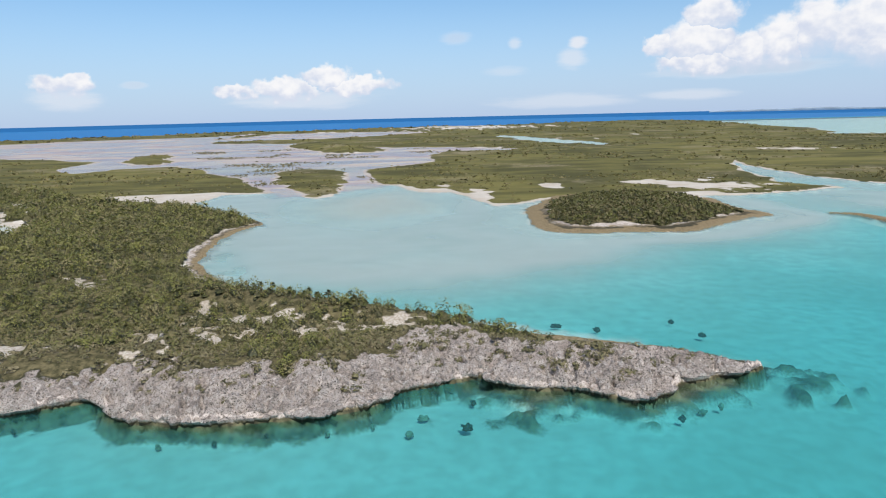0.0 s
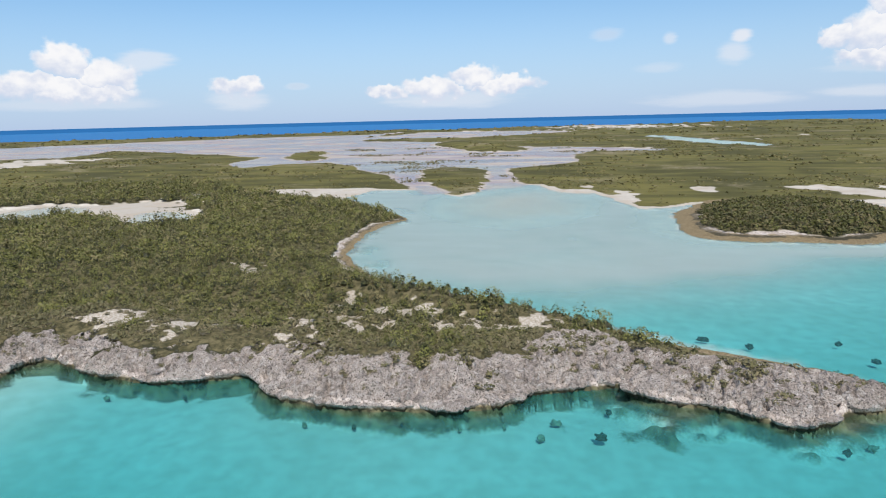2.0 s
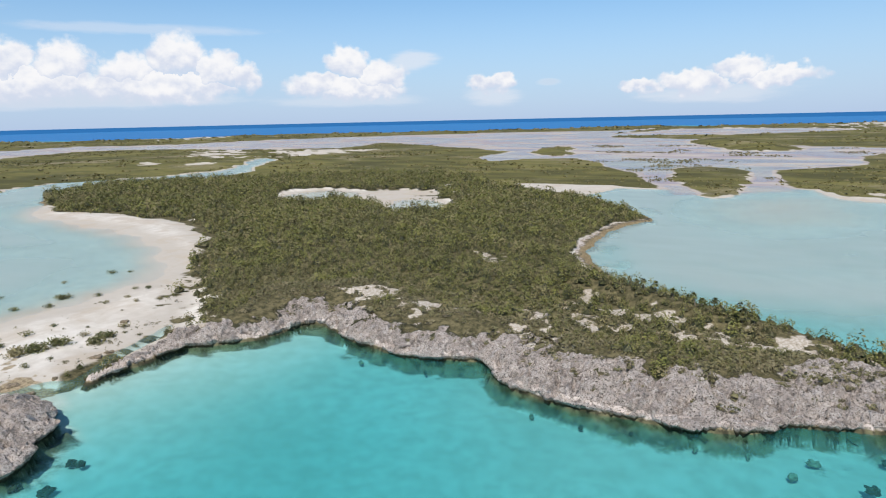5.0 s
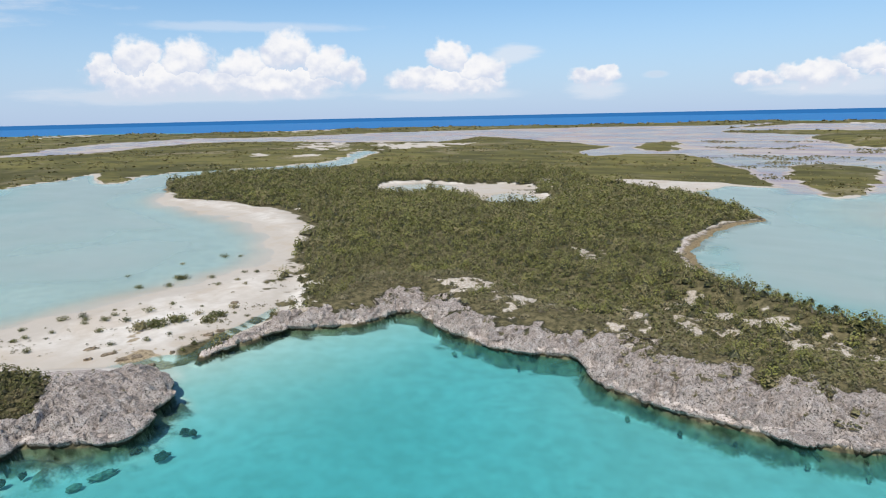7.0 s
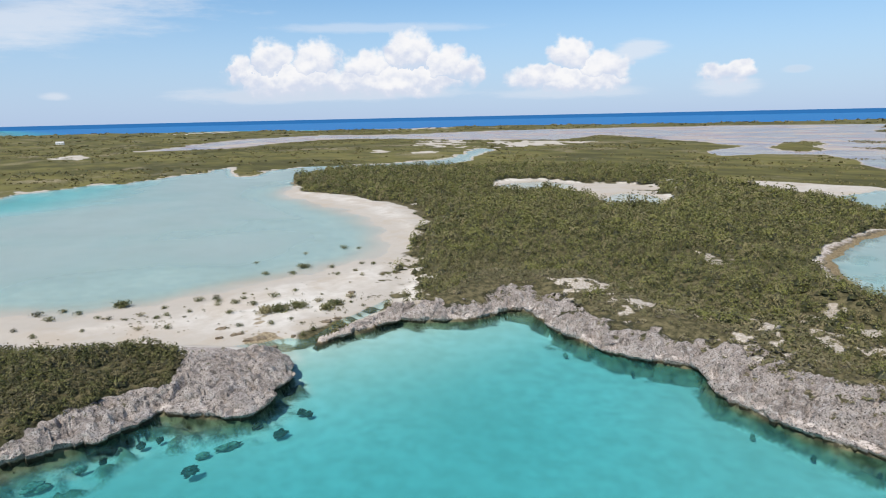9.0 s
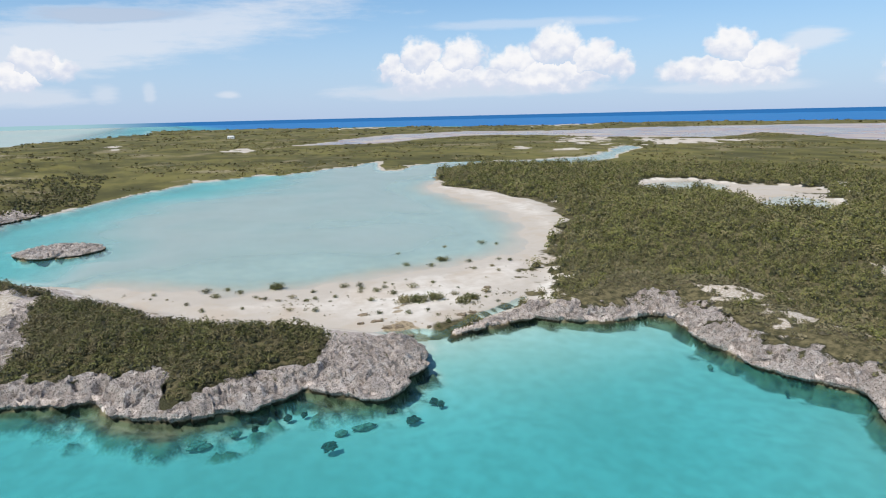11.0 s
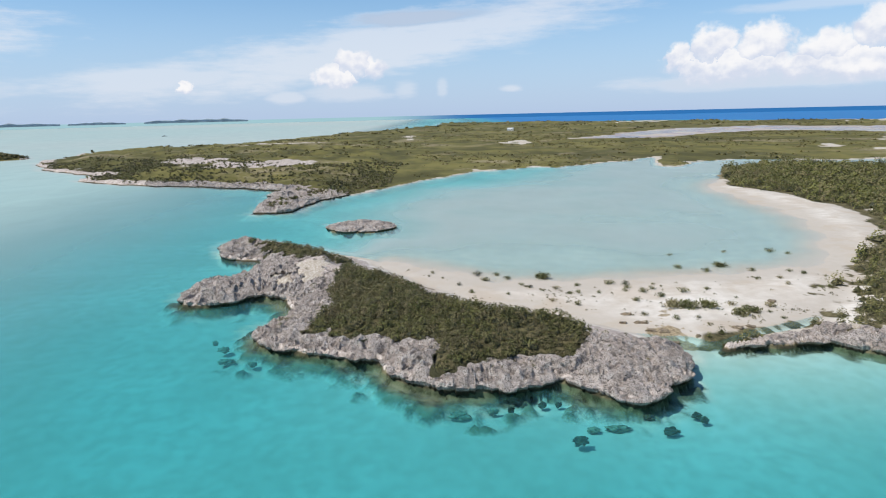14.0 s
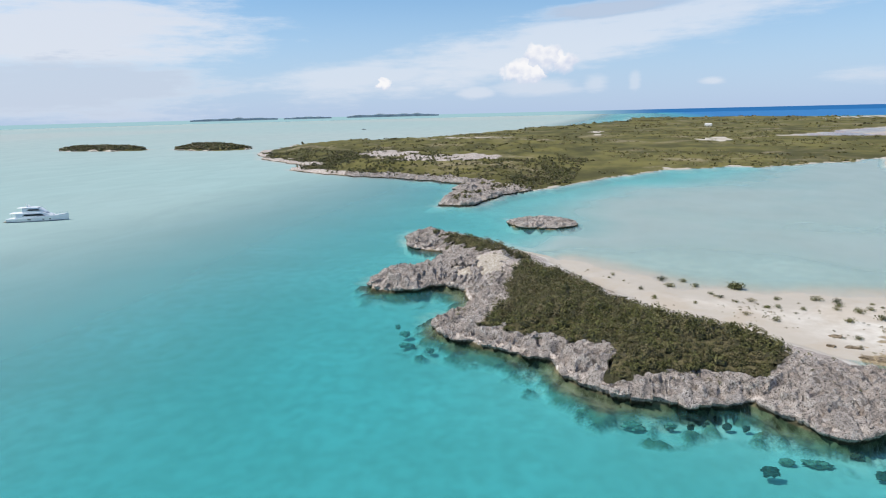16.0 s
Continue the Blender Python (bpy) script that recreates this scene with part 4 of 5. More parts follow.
# ---- plants that nobody could count ----
def clumps(x, y, z, size, height, leaves, leaf, seed, tones=(0.05, 1.0)):
    """Leaf blades in domes: one dome a point. Returns points and triangles."""
    rng = np.random.default_rng(seed)
    n = len(x)
    k = n * leaves
    who = np.repeat(np.arange(n), leaves)
    u, v = rng.uniform(0, 2 * np.pi, k), rng.uniform(0, 1, k)
    lift = v ** 0.65 * 0.96
    ring = np.sqrt(np.clip(1 - lift ** 2, 0, 1)) * rng.uniform(0.75, 1.1, k)
    lobe = 0.8 + 0.35 * np.sin(u * 3 + who * 1.7) * (1 - lift)
    cx = x[who] + np.cos(u) * ring * lobe * size[who]
    cy = y[who] + np.sin(u) * ring * lobe * size[who]
    cz = z[who] + lift * height[who] * rng.uniform(0.75, 1.1, k)
    out = np.stack([np.cos(u) * ring, np.sin(u) * ring, lift + 0.35], 1) + rng.normal(0, 0.5, (k, 3))
    out /= np.linalg.norm(out, axis=1, keepdims=True)
    side = np.cross(out, rng.normal(0, 1, (k, 3)))
    side /= np.linalg.norm(side, axis=1, keepdims=True) + 1e-9
    other = np.cross(out, side)
    s = (leaf * size[who] * rng.uniform(0.6, 1.3, k))[:, None]
    c = np.stack([cx, cy, cz], 1)
    co = np.stack([c - side * s, c + other * s * 0.7 - out * s * 0.2, c + side * s, c - other * s * 0.7 - out * s * 0.2], 1).reshape(-1, 3)
    i = np.arange(k)[:, None] * 4
    return co, np.vstack([i + [0, 1, 2], i + [0, 2, 3]]), np.repeat(rng.uniform(*tones, n), leaves * 4)


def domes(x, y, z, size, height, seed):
    """Low bodies inside the leaves, eight faces each, coloured dark for the shade within."""
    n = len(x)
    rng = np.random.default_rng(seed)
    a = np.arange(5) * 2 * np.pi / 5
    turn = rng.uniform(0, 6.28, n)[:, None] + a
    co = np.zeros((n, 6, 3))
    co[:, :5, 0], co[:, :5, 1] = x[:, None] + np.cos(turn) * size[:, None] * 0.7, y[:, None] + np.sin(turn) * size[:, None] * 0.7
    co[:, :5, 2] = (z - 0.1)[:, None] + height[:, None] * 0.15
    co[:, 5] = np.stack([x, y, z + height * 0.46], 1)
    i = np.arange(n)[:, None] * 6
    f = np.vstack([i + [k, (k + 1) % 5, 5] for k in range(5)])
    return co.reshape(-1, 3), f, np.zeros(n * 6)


def stuff(name, pieces, mat, label, category):
    co, faces, tone, at = [], [], [], 0
    for c, f, t in pieces:
        co.append(c), faces.append(f + at), tone.append(t)
        at += len(c)
    ob = mesh_object(name, np.vstack(co), np.vstack(faces), mat, {"tone": np.concatenate(tone)}, smooth=False)
    return tagged(ob, label, category, kind="stuff")


def scatter(box, gap, seed):
    rng = np.random.default_rng(seed)
    x, y = [a.ravel() for a in np.meshgrid(np.arange(box[0], box[2], gap), np.arange(box[1], box[3], gap), indexing="ij")]
    return x + rng.uniform(-0.5, 0.5, len(x)) * gap, y + rng.uniform(-0.5, 0.5, len(x)) * gap, rng


def plant_scrub():
    x, y, rng = scatter((-490, 40, 60, 420), 1.9, 61)
    g = lay(x, y)
    inner = np.where(g["south"] > 0.5, g["main"] - 11, g["main"] + np.where(g["sand"] > -2, 11, 6))
    keep = (g["green"] > 0.5) & (g["main"] > np.where(g["sand"] > -2, -8, 1)) & (g["z"] > 0.25)
    tall = step(inner + fbm(x, y, 14, 3, 66) * 22, 2.0, 10.0) * (0.45 + 1.1 * vnoise(x / 5, y / 5, 67))
    cape = step(blob(x, y, 22, 102, 44, 15, -5), 0, 0.3)
    tall = tall * (1 - 0.85 * cape)
    dist = np.hypot(x, y)
    scrub = keep & (tall > 0.26) & (rng.random(len(x)) < np.clip(230 / dist, 0.25, 1.0))
    xs, ys, zs, ds = x[scrub], y[scrub], g["z"][scrub], dist[scrub]
    size = (0.65 + 1.2 * rng.random(len(xs)) ** 2) * (0.65 + 0.75 * vnoise(xs / 7, ys / 7, 99)) * np.clip(ds / 180, 1, 2.0) ** 0.8
    height = (0.3 + 1.0 * size * (0.7 + 0.7 * rng.random(len(xs)))) * (0.45 + 0.85 * tall[scrub])
    near = ds < 190
    a = clumps(xs[near], ys[near], zs[near], size[near], height[near], 74, 0.12, 62)
    b = clumps(xs[~near], ys[~near], zs[~near], size[~near], height[~near], 38, 0.165, 63)
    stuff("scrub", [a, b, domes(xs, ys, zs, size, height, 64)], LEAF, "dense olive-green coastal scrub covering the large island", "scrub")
    x, y, rng = scatter((-125, 40, 60, 150), 0.95, 68)
    near = from_line(MAIN_FRONT, x, y, 34)
    x, y, near = x[near < 32], y[near < 32], near[near < 32]
    g = lay(x, y)
    chance = 0.17 + 0.95 * step(g["main"] + fbm(x, y, 6, 3, 69) * 14, 7, 16) - 0.5 * step(g["main"], 24, 32)
    low = (g["main"] > 3.0) & (rng.random(len(x)) < chance) & (rng.random(len(x)) > g["bare"] * 0.85)
    xl, yl, zl = x[low], y[low], g["z"][low]
    size = (0.55 + 0.8 * rng.random(len(xl)) ** 2) * (0.7 + 0.7 * vnoise(xl / 4, yl / 4, 70))
    stuff("heath", [clumps(xl, yl, zl - 0.05, size, size * 0.7, 30, 0.2, 65), domes(xl, yl, zl, size, size * 0.5, 66)], LOW, "low brownish heath between rock shore and scrub", "heath")
    x, y, rng = scatter((-200, -75, -80, 50), 1.1, 71)
    g = lay(x, y)
    keep = (g["green"] > 0.5) & (g["west"] > 1.0)
    xs, ys, zs = x[keep], y[keep], g["z"][keep]
    tall = step(g["west"][keep] + fbm(xs, ys, 9, 3, 72) * 9, 5, 12)
    size = (0.7 + 1.0 * rng.random(len(xs)) ** 2) * (0.7 + 0.7 * vnoise(xs / 5, ys / 5, 78))
    height = (0.2 + 0.8 * size) * (0.35 + 0.95 * tall)
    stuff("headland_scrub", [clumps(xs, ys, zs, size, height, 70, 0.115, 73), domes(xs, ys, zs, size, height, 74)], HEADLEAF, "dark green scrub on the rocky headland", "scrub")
    x, y, rng = scatter((-215, -75, -84, 46), 1.1, 171)
    g = lay(x, y)
    keep = (g["west"] > 4) & (g["green"] < 0.6) & (rng.random(len(x)) < 0.02 + 0.45 * step(fbm(x, y, 7, 3, 172), 0.05, 0.2))
    xs, ys, zs = x[keep], y[keep], g["z"][keep]
    size = 0.3 + 0.45 * rng.random(len(xs)) ** 2
    stuff("rock_heath", [clumps(xs, ys, zs + 0.1, size, size * 0.7, 24, 0.22, 173)], LOW, "low brownish tufts in hollows of the limestone", "heath")
    x, y, rng = scatter((20, 210, 140, 340), 1.8, 75)
    g = lay(x, y)
    keep = (g["green"] > 0.5) & (g["islet"] > 3)
    xs, ys, zs = x[keep], y[keep], g["z"][keep]
    size = 0.9 + 0.7 * rng.random(len(xs))
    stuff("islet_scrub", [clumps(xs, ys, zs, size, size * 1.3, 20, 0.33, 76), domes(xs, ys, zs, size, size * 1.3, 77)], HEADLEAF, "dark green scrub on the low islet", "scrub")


def plant_marsh():
    pieces = []
    for box, gap, seed in (((-700, -150, 350, 620), 5.0, 81), ((-1700, -480, 900, 1500), 10.0, 82), ((-2600, -300, 1500, 2600), 26.0, 83)):
        x, y, rng = scatter(box, gap, seed)
        d = np.hypot(x, y)
        ok = {81: d < 520, 82: (d >= 520) & (d < 1250), 83: d >= 1250}[seed]
        x, y = x[ok], y[ok]
        g = lay(x, y)
        thick = fbm(x, y, 70, 4, 84)
        keep = (g["marsh"] > 0.5) & (g["z"] > 0.1) & (rng.random(len(x)) < 0.22 + 2.0 * np.clip(thick, -0.11, 1))
        far_shore = ((g["big"] < 130) & (np.hypot(x + 300, y - 200) > 1400))[keep]
        x, y, z = x[keep], y[keep], g["z"][keep]
        size = gap * (0.22 + 0.26 * rng.random(len(x)))
        height = np.minimum(size * 0.3, 0.25 + 0.5 * rng.random(len(x))) * np.where(far_shore, 3.5, 1)
        pieces += [clumps(x, y, z, size, height, 9, 0.36, seed + 10, (0.3, 0.8))]
    x, y, rng = scatter((-330, 330, 120, 900), 3.2, 86)      # single bushes out on the mud
    g = lay(x, y)
    keep = (g["tidal"] > 0.3) & (g["marsh"] < 0.5) & (rng.random(len(x)) < 0.6 * step(fbm(x, y, 38, 3, 87), 0.10, 0.22))
    x, y, z = x[keep], y[keep], g["z"][keep]
    size = 0.7 + 1.0 * rng.random(len(x))
    pieces += [clumps(x, y, np.maximum(z, 0) - 0.1, size, size * 0.8, 12, 0.35, 88)]
    stuff("mangrove", pieces, MARSH, "low olive-green mangrove over the flats", "mangrove")


def plant_cays():
    x, y, rng = scatter((-860, -870, -700, -440), 5.0, 191)
    g = lay(x, y)
    keep = (g["marsh"] > 0.4) & (g["z"] > 0.3)
    x, y, z = x[keep], y[keep], g["z"][keep]
    size = 2.2 + 2.0 * rng.random(len(x))
    stuff("cay_scrub", [clumps(x, y, z, size, size * 0.8, 14, 0.35, 192), domes(x, y, z, size, size, 193)], HEADLEAF, "dark scrub on the low far cays", "scrub")


def plant_beach():
    """Dry tufts and drift weed on the sand flat, in loose patches."""
    x, y, rng = scatter((-200, -20, -108, 110), 0.9, 181)
    g = lay(x, y)
    patch = np.maximum.reduce([blob(x, y, *b) for b in ((-131, 50, 7, 4, 60), (-124, 60, 6, 4, 60), (-118, 41, 7, 3, 0), (-126, 38, 6, 3, 20), (-127, 74, 5, 8, -40), (-138, 90, 4, 10, -50))])
    keep = (g["z"] > 0.15) & (g["west"] < 0) & (g["main"] < 2) & (rng.random(len(x)) < 0.012 + 0.3 * step(patch + fbm(x, y, 4, 3, 182), 0, 0.6) + 0.16 * step(fbm(x, y, 11, 3, 183), 0.14, 0.25))
    x, y, z = x[keep], y[keep], g["z"][keep]
    size = 0.22 + 0.4 * rng.random(len(x)) ** 2
    stuff("beach_tufts", [clumps(x, y, z - 0.05, size, size * 0.8, 22, 0.22, 184)], LOW, "dry olive tufts scattered over the sand flat", "tufts")


def plant_coast():
    x, y, rng = scatter((-640, -420, -270, -30), 2.6, 95)
    g = lay(x, y)
    keep = (g["big"] > 5) & (g["big"] < 120) & (g["z"] > 0.3) & (rng.random(len(x)) < 0.22 + 0.7 * step(fbm(x, y, 40, 3, 96), -0.08, 0.06)) & (rng.random(len(x)) > 0.8 * g["scarp"])
    x, y, z = x[keep], y[keep], g["z"][keep]
    size = 0.9 + 0.8 * rng.random(len(x))
    stuff("coast_scrub", [clumps(x, y, z, size, size * 0.9, 12, 0.4, 97), domes(x, y, z, size, size * 0.9, 98)], HEADLEAF, "dark scrub along the far rocky headland", "scrub")


plant_scrub()
plant_marsh()
plant_coast()
plant_beach()
plant_cays()


# ---- things ----
def holder(name, at, label, category, group="", turn=0.0):
    ob = new(name)
    ob.matrix_world = pose(*at, 0, 0, turn)
    return tagged(ob, label, category, group)


def part(name, bm, mat, parent, label=""):
    me = bpy.data.meshes.new(name)
    bm.to_mesh(me)
    bm.free()
    me.materials.append(mat)
    ob = new(name, me)
    ob.parent = parent
    return tagged(ob, label)


def height_at(points):
    p = np.array(points, float)
    return lay(p[:, 0].copy(), p[:, 1].copy())["z"]


WOOD = m_plain("grey_bark", (0.20, 0.165, 0.125), 0.9, 0, 0.3, 9)
BLADE = m_leaf("palm_leaves", (0.06, 0.075, 0.02), (0.17, 0.17, 0.055), (0.22, 0.18, 0.08), 1.5, True)
SHRUB = m_leaf("shrub_leaves", (0.06, 0.07, 0.022), (0.17, 0.17, 0.06), (0.24, 0.20, 0.10), 1.0, True)


def twig(bm, a, b, r0, r1, sides=5):
    a, b = Vector(a), Vector(b)
    q = (b - a).to_track_quat("Z", "Y")
    ringsof = []
    for p, r in ((a, r0), (b, r1)):
        ringsof.append([bm.verts.new(p + q @ Vector((math.cos(k * 2 * math.pi / sides) * r, math.sin(k * 2 * math.pi / sides) * r, 0))) for k in range(sides)])
    for k in range(sides):
        bm.faces.new((ringsof[0][k], ringsof[0][(k + 1) % sides], ringsof[1][(k + 1) % sides], ringsof[1][k]))
    bm.faces.new(ringsof[1])


def thatch_palm(seed):
    rng = random.Random(seed)
    ob = holder("thatch_palm", (0, 0, 0), "small thatch palm with round head above the scrub", "palm", "palms on the ridge")
    h = 1.2 + rng.random() * 0.6
    bm = bmesh.new()
    lean = (rng.uniform(-0.3, 0.3), rng.uniform(-0.3, 0.3))
    twig(bm, (0, 0, -0.3), (lean[0] * 0.5, lean[1] * 0.5, h * 0.5), 0.11, 0.09, 7)
    twig(bm, (lean[0] * 0.5, lean[1] * 0.5, h * 0.5), (*lean, h), 0.09, 0.07, 7)
    part("trunk", bm, WOOD, ob)
    bm = bmesh.new()
    for k in range(40):
        a, up = rng.uniform(0, 6.28), rng.uniform(-0.7, 1.4)
        way = Vector((math.cos(a) * math.cos(up), math.sin(a) * math.cos(up), math.sin(up)))
        side = way.cross(Vector((0, 0, 1))).normalized()
        top = Vector((*lean, h))
        mid, far = top + way * 0.4, top + way * rng.uniform(0.6, 0.85) - Vector((0, 0, 0.12))
        for f in range(-2, 3):
            tip = far + side * f * 0.24 - Vector((0, 0, abs(f) * 0.06))
            base = mid + side * f * 0.06
            v = [bm.verts.new(q) for q in (top + way * 0.1, base + side * 0.07, tip, base - side * 0.07)]
            bm.faces.new(v)
    part("crown", bm, BLADE, ob, "fan leaves in a round head")
    return ob


def beach_shrub(seed, wide):
    rng = random.Random(seed)
    ob = holder("beach_shrub", (0, 0, 0), "wind-bent olive shrub standing on open sand" if wide else "thin twiggy shrub standing on open sand", "shrub", "shrubs on the sand flat")
    bm = bmesh.new()
    tips = []
    for k in range(9 if wide else 6):
        a, r = rng.uniform(0, 6.28), rng.uniform(0.2, 0.9 if wide else 0.5)
        tip = (math.cos(a) * r, math.sin(a) * r, rng.uniform(0.15, 0.55))
        twig(bm, (tip[0] * 0.15, tip[1] * 0.15, -0.2), tip, 0.05, 0.02)
        tips.append(tip)
    part("stems", bm, WOOD, ob)
    bm = bmesh.new()
    for tip in tips:
        for k in range(55 if wide else 26):
            c = Vector(tip) + Vector((rng.gauss(0, 0.3), rng.gauss(0, 0.3), rng.gauss(0, 0.18)))
            a, b = Vector((rng.gauss(0, 1), rng.gauss(0, 1), rng.gauss(0, 0.6))).normalized(), Vector((rng.gauss(0, 1), rng.gauss(0, 1), rng.gauss(0, 0.6))).normalized()
            s = rng.uniform(0.08, 0.17)
            bm.faces.new([bm.verts.new(q) for q in (c - a * s, c + b * s * 0.7, c + a * s, c - b * s * 0.7)])
    part("leaves", bm, SHRUB, ob, "small olive leaves")
    return ob


def spread(made, spots, seed, sizes, sink=0.0):
    """The thing made last stands at the first spot; copies of the kinds stand at the rest."""
    rng = random.Random(seed)
    zs = height_at([p[:2] for p in spots])
    for k, (p, z) in enumerate(zip(spots, zs)):
        s = p[2] if len(p) > 2 else rng.uniform(*sizes)
        m = Matrix.LocRotScale((p[0], p[1], max(z, -0.2) - sink), Euler((0, 0, rng.uniform(0, 6.28))), None)
        ob = made[k % len(made)]
        if k >= len(made):
            ob = copy_thing(ob, m)
        ob.matrix_world = m
        ob.scale = (s, s, s)


PALMS = [(x * 0.978, y * 0.978) for x, y in [(-44.3, 141.7), (-39.1, 138.8), (-34.6, 136.3), (-33.8, 137.4), (-29.0, 132.0), (-27.6, 131.0), (-23.8, 129.5), (-41.8, 140.3), (-36.6, 137.7), (-31.3, 134.2), (-25.6, 131.4), (-21.2, 127.7), (-19.4, 126.9), (-46.5, 144.0), (-17.2, 126.5), (-122.2, 15.8), (-122.2, 19.4), (-113.5, 25.3), (-122.0, 11.2)]]
spread([thatch_palm(1), thatch_palm(2), thatch_palm(3)], PALMS, 5, (0.8, 1.2))
SHRUBS = [(-163.8, 9.1), (-163.4, 14.1), (-152.5, 19.3), (-158.7, 25.3), (-148.0, 26.9), (-150.6, 32.4), (-149.3, 43.9), (-135.7, 42.3), (-144.4, 48.6), (-138.2, 48.6), (-141.4, 54.8), (-162.3, 68.7), (-184.4, 82.7), (-167.1, 63.0), (-182.1, 65.9), (-161.4, 80.1), (-183.6, 95.9), (-180.5, 99.5), (-134.6, 29.1), (-158.0, 10.8), (-151.5, 40.6), (-142.1, 45.7), (-149.8, 21.0), (-159.1, 16.6), (-130.9, 60.9), (-129.9, 68.8)]
BUSHES = [(-131.1, 48.1), (-130.1, 51.3), (-129.3, 55.4), (-126.5, 63.2), (-167.0, 74.4), (-125.1, 60.2), (-159.7, 25.7)]
luck = random.Random(44)
while len(SHRUBS) < 64:
    x, y = luck.uniform(-190, -122), luck.uniform(-5, 100)
    g = lay(np.array([x]), np.array([y]))
    if 0.12 < g["z"][0] < 1.3 and g["sand"][0] > -9 and g["west"][0] < -3 and g["main"][0] < -3 and luck.random() < (0.25 if g["sand"][0] > 12 else 1):
        SHRUBS.append((x, y, luck.uniform(0.45, 1.0)))
spread([beach_shrub(11, False), beach_shrub(12, False)], SHRUBS, 6, (0.8, 1.5))
spread([beach_shrub(13, True), beach_shrub(14, True)], BUSHES, 7, (1.6, 2.2))

REEF = m_plain("algae_rock", (0.05, 0.05, 0.032), 0.95, 0, 0.6, 1.8)
# Copy for deeper rocks: the water's veil is put into its paler colour.
REEF_PALE = m_plain("deep_veiled_rock", (0.22, 0.21, 0.145), 0.95, 0, 0.5, 1.2)


def sunken_rock(x, y, rx, ry, turn, seed, top):
    """A ragged low head of rock on the sand bed, overgrown with weed."""
    bm = bmesh.new()
    bmesh.ops.create_icosphere(bm, subdivisions=4, radius=1)
    for v in bm.verts:
        k = 1 + 0.55 * noise.fractal(v.co * 1.5 + Vector((seed * 3.1, 0, 0)), 0.7, 2.0, 5)
        rag = 1 + 0.25 * noise.noise(v.co * 6 + Vector((0, seed * 1.7, 0)))
        v.co = Vector((v.co.x * rx * k * rag, v.co.y * ry * k * rag, v.co.z * 0.45 * k))
    for f in bm.faces:
        f.smooth = True
    me = bpy.data.meshes.new("sunken_rock")
    bm.to_mesh(me)
    bm.free()
    me.materials.append(REEF_PALE if top < -1.55 else REEF)
    ob = new("sunken_rock", me)
    ob.matrix_world = pose(x, y, top, 0, 0, turn)
    tagged(ob, "deeper rock under turquoise water, its colour paled for the water's veil" if top < -1.55 else "dark algae-covered rock lying under clear turquoise water", "rock", "sunken rocks off the shore")


ROCKS = [  # place, half sizes, turn, height of the middle
    (2.4, 83.4, 1.25, 1.0, 0, -1.3), (-5.7, 82.5, 0.9, 0.7, 20, -1.7), (-3.9, 87.2, 1.2, 0.5, 5, -1.6), (33.3, 84.9, 0.75, 0.5, 0, -1.4), (-32.5, 80.7, 0.45, 0.35, 0, -1.5), (-25.8, 82.4, 0.4, 0.4, 0, -1.5),
    (-11.1, 84.7, 0.4, 0.3, 0, -1.6), (3.6, 91.5, 0.6, 0.5, 0, -1.4), (37.2, 87.3, 0.9, 0.4, 10, -1.7), (40.5, 88.8, 0.6, 0.4, 0, -1.6),
    (-78.9, 17.9, 1.0, 1.7, 10, -1.3), (-81.5, 30.7, 1.1, 1.5, -20, -1.5), (-85.4, 35.8, 0.8, 0.9, 0, -1.4), (-84.0, 36.3, 0.7, 0.9, 0, -1.3), (-85.3, 29.0, 0.9, 1.1, 0, -1.4), (-83.3, 24.0, 1.0, 2.6, 0, -1.9),
    (-88.3, 2.0, 1.5, 2.0, 0, -1.9), (-88.8, 7.0, 0.6, 1.2, 0, -1.6), (-90.0, 14.5, 0.7, 0.9, 0, -1.4), (-89.7, 11.8, 0.5, 0.8, 0, -1.4), (-88.9, 9.6, 0.5, 0.7, 0, -1.5), (-90.0, 16.9, 0.5, 0.7, 0, -1.4),
    (-83.0, 20.5, 0.7, 1.4, 0, -1.9), (-117.6, -42.2, 1.4, 1.6, 0, -1.7), (-112.1, -40.1, 1.3, 2.2, 0, -2.0), (-109.5, -34.5, 0.7, 1.2, 0, -1.6), (-121.0, -45.1, 0.7, 0.8, 0, -1.6),
    (-17.3, 83.0, 0.5, 0.4, 0, -1.6), (-76.3, 83.2, 0.7, 0.35, 0, -1.6), (-63.3, 85.4, 0.5, 0.3, 0, -1.5), (-40.1, 80.3, 0.6, 0.35, 0, -1.7),
]
BAY_ROCKS = [(49.6, 119.1, 1.1, 1.1, -23), (22.3, 126.4, 1.6, 0.8, -10), (30.1, 123.7, 1.1, 0.4, -14), (12.8, 128.2, 1.0, 0.8, -6), (46.5, 127.6, 0.9, 0.4, -20)]
for k, (x, y, rx, ry, turn, top) in enumerate(ROCKS):
    sunken_rock(x, y, rx * 0.62, ry * 0.62, turn, k + 1, top)
for k, (x, y, rx, ry, turn) in enumerate(BAY_ROCKS):
    sunken_rock(x, y, rx * 0.6, ry * 0.35, turn, k + 60, -1.3)


# ---- yacht ----
HULL = m_plain("white_gelcoat", (0.80, 0.80, 0.80), 0.25, 0, 0.03, 0.6)
GLASS = m_plain("dark_cabin_glass", (0.02, 0.022, 0.025), 0.08, 0, 0.1, 2)
DECK = m_plain("teak_deck", (0.38, 0.27, 0.17), 0.7, 0, 0.15, 6)
STEEL = m_plain("polished_steel", (0.6, 0.6, 0.62), 0.25, 1.0, 0.05, 4)
BOOT = m_plain("blue_boot_stripe", (0.03, 0.06, 0.12), 0.4, 0, 0.1, 2)


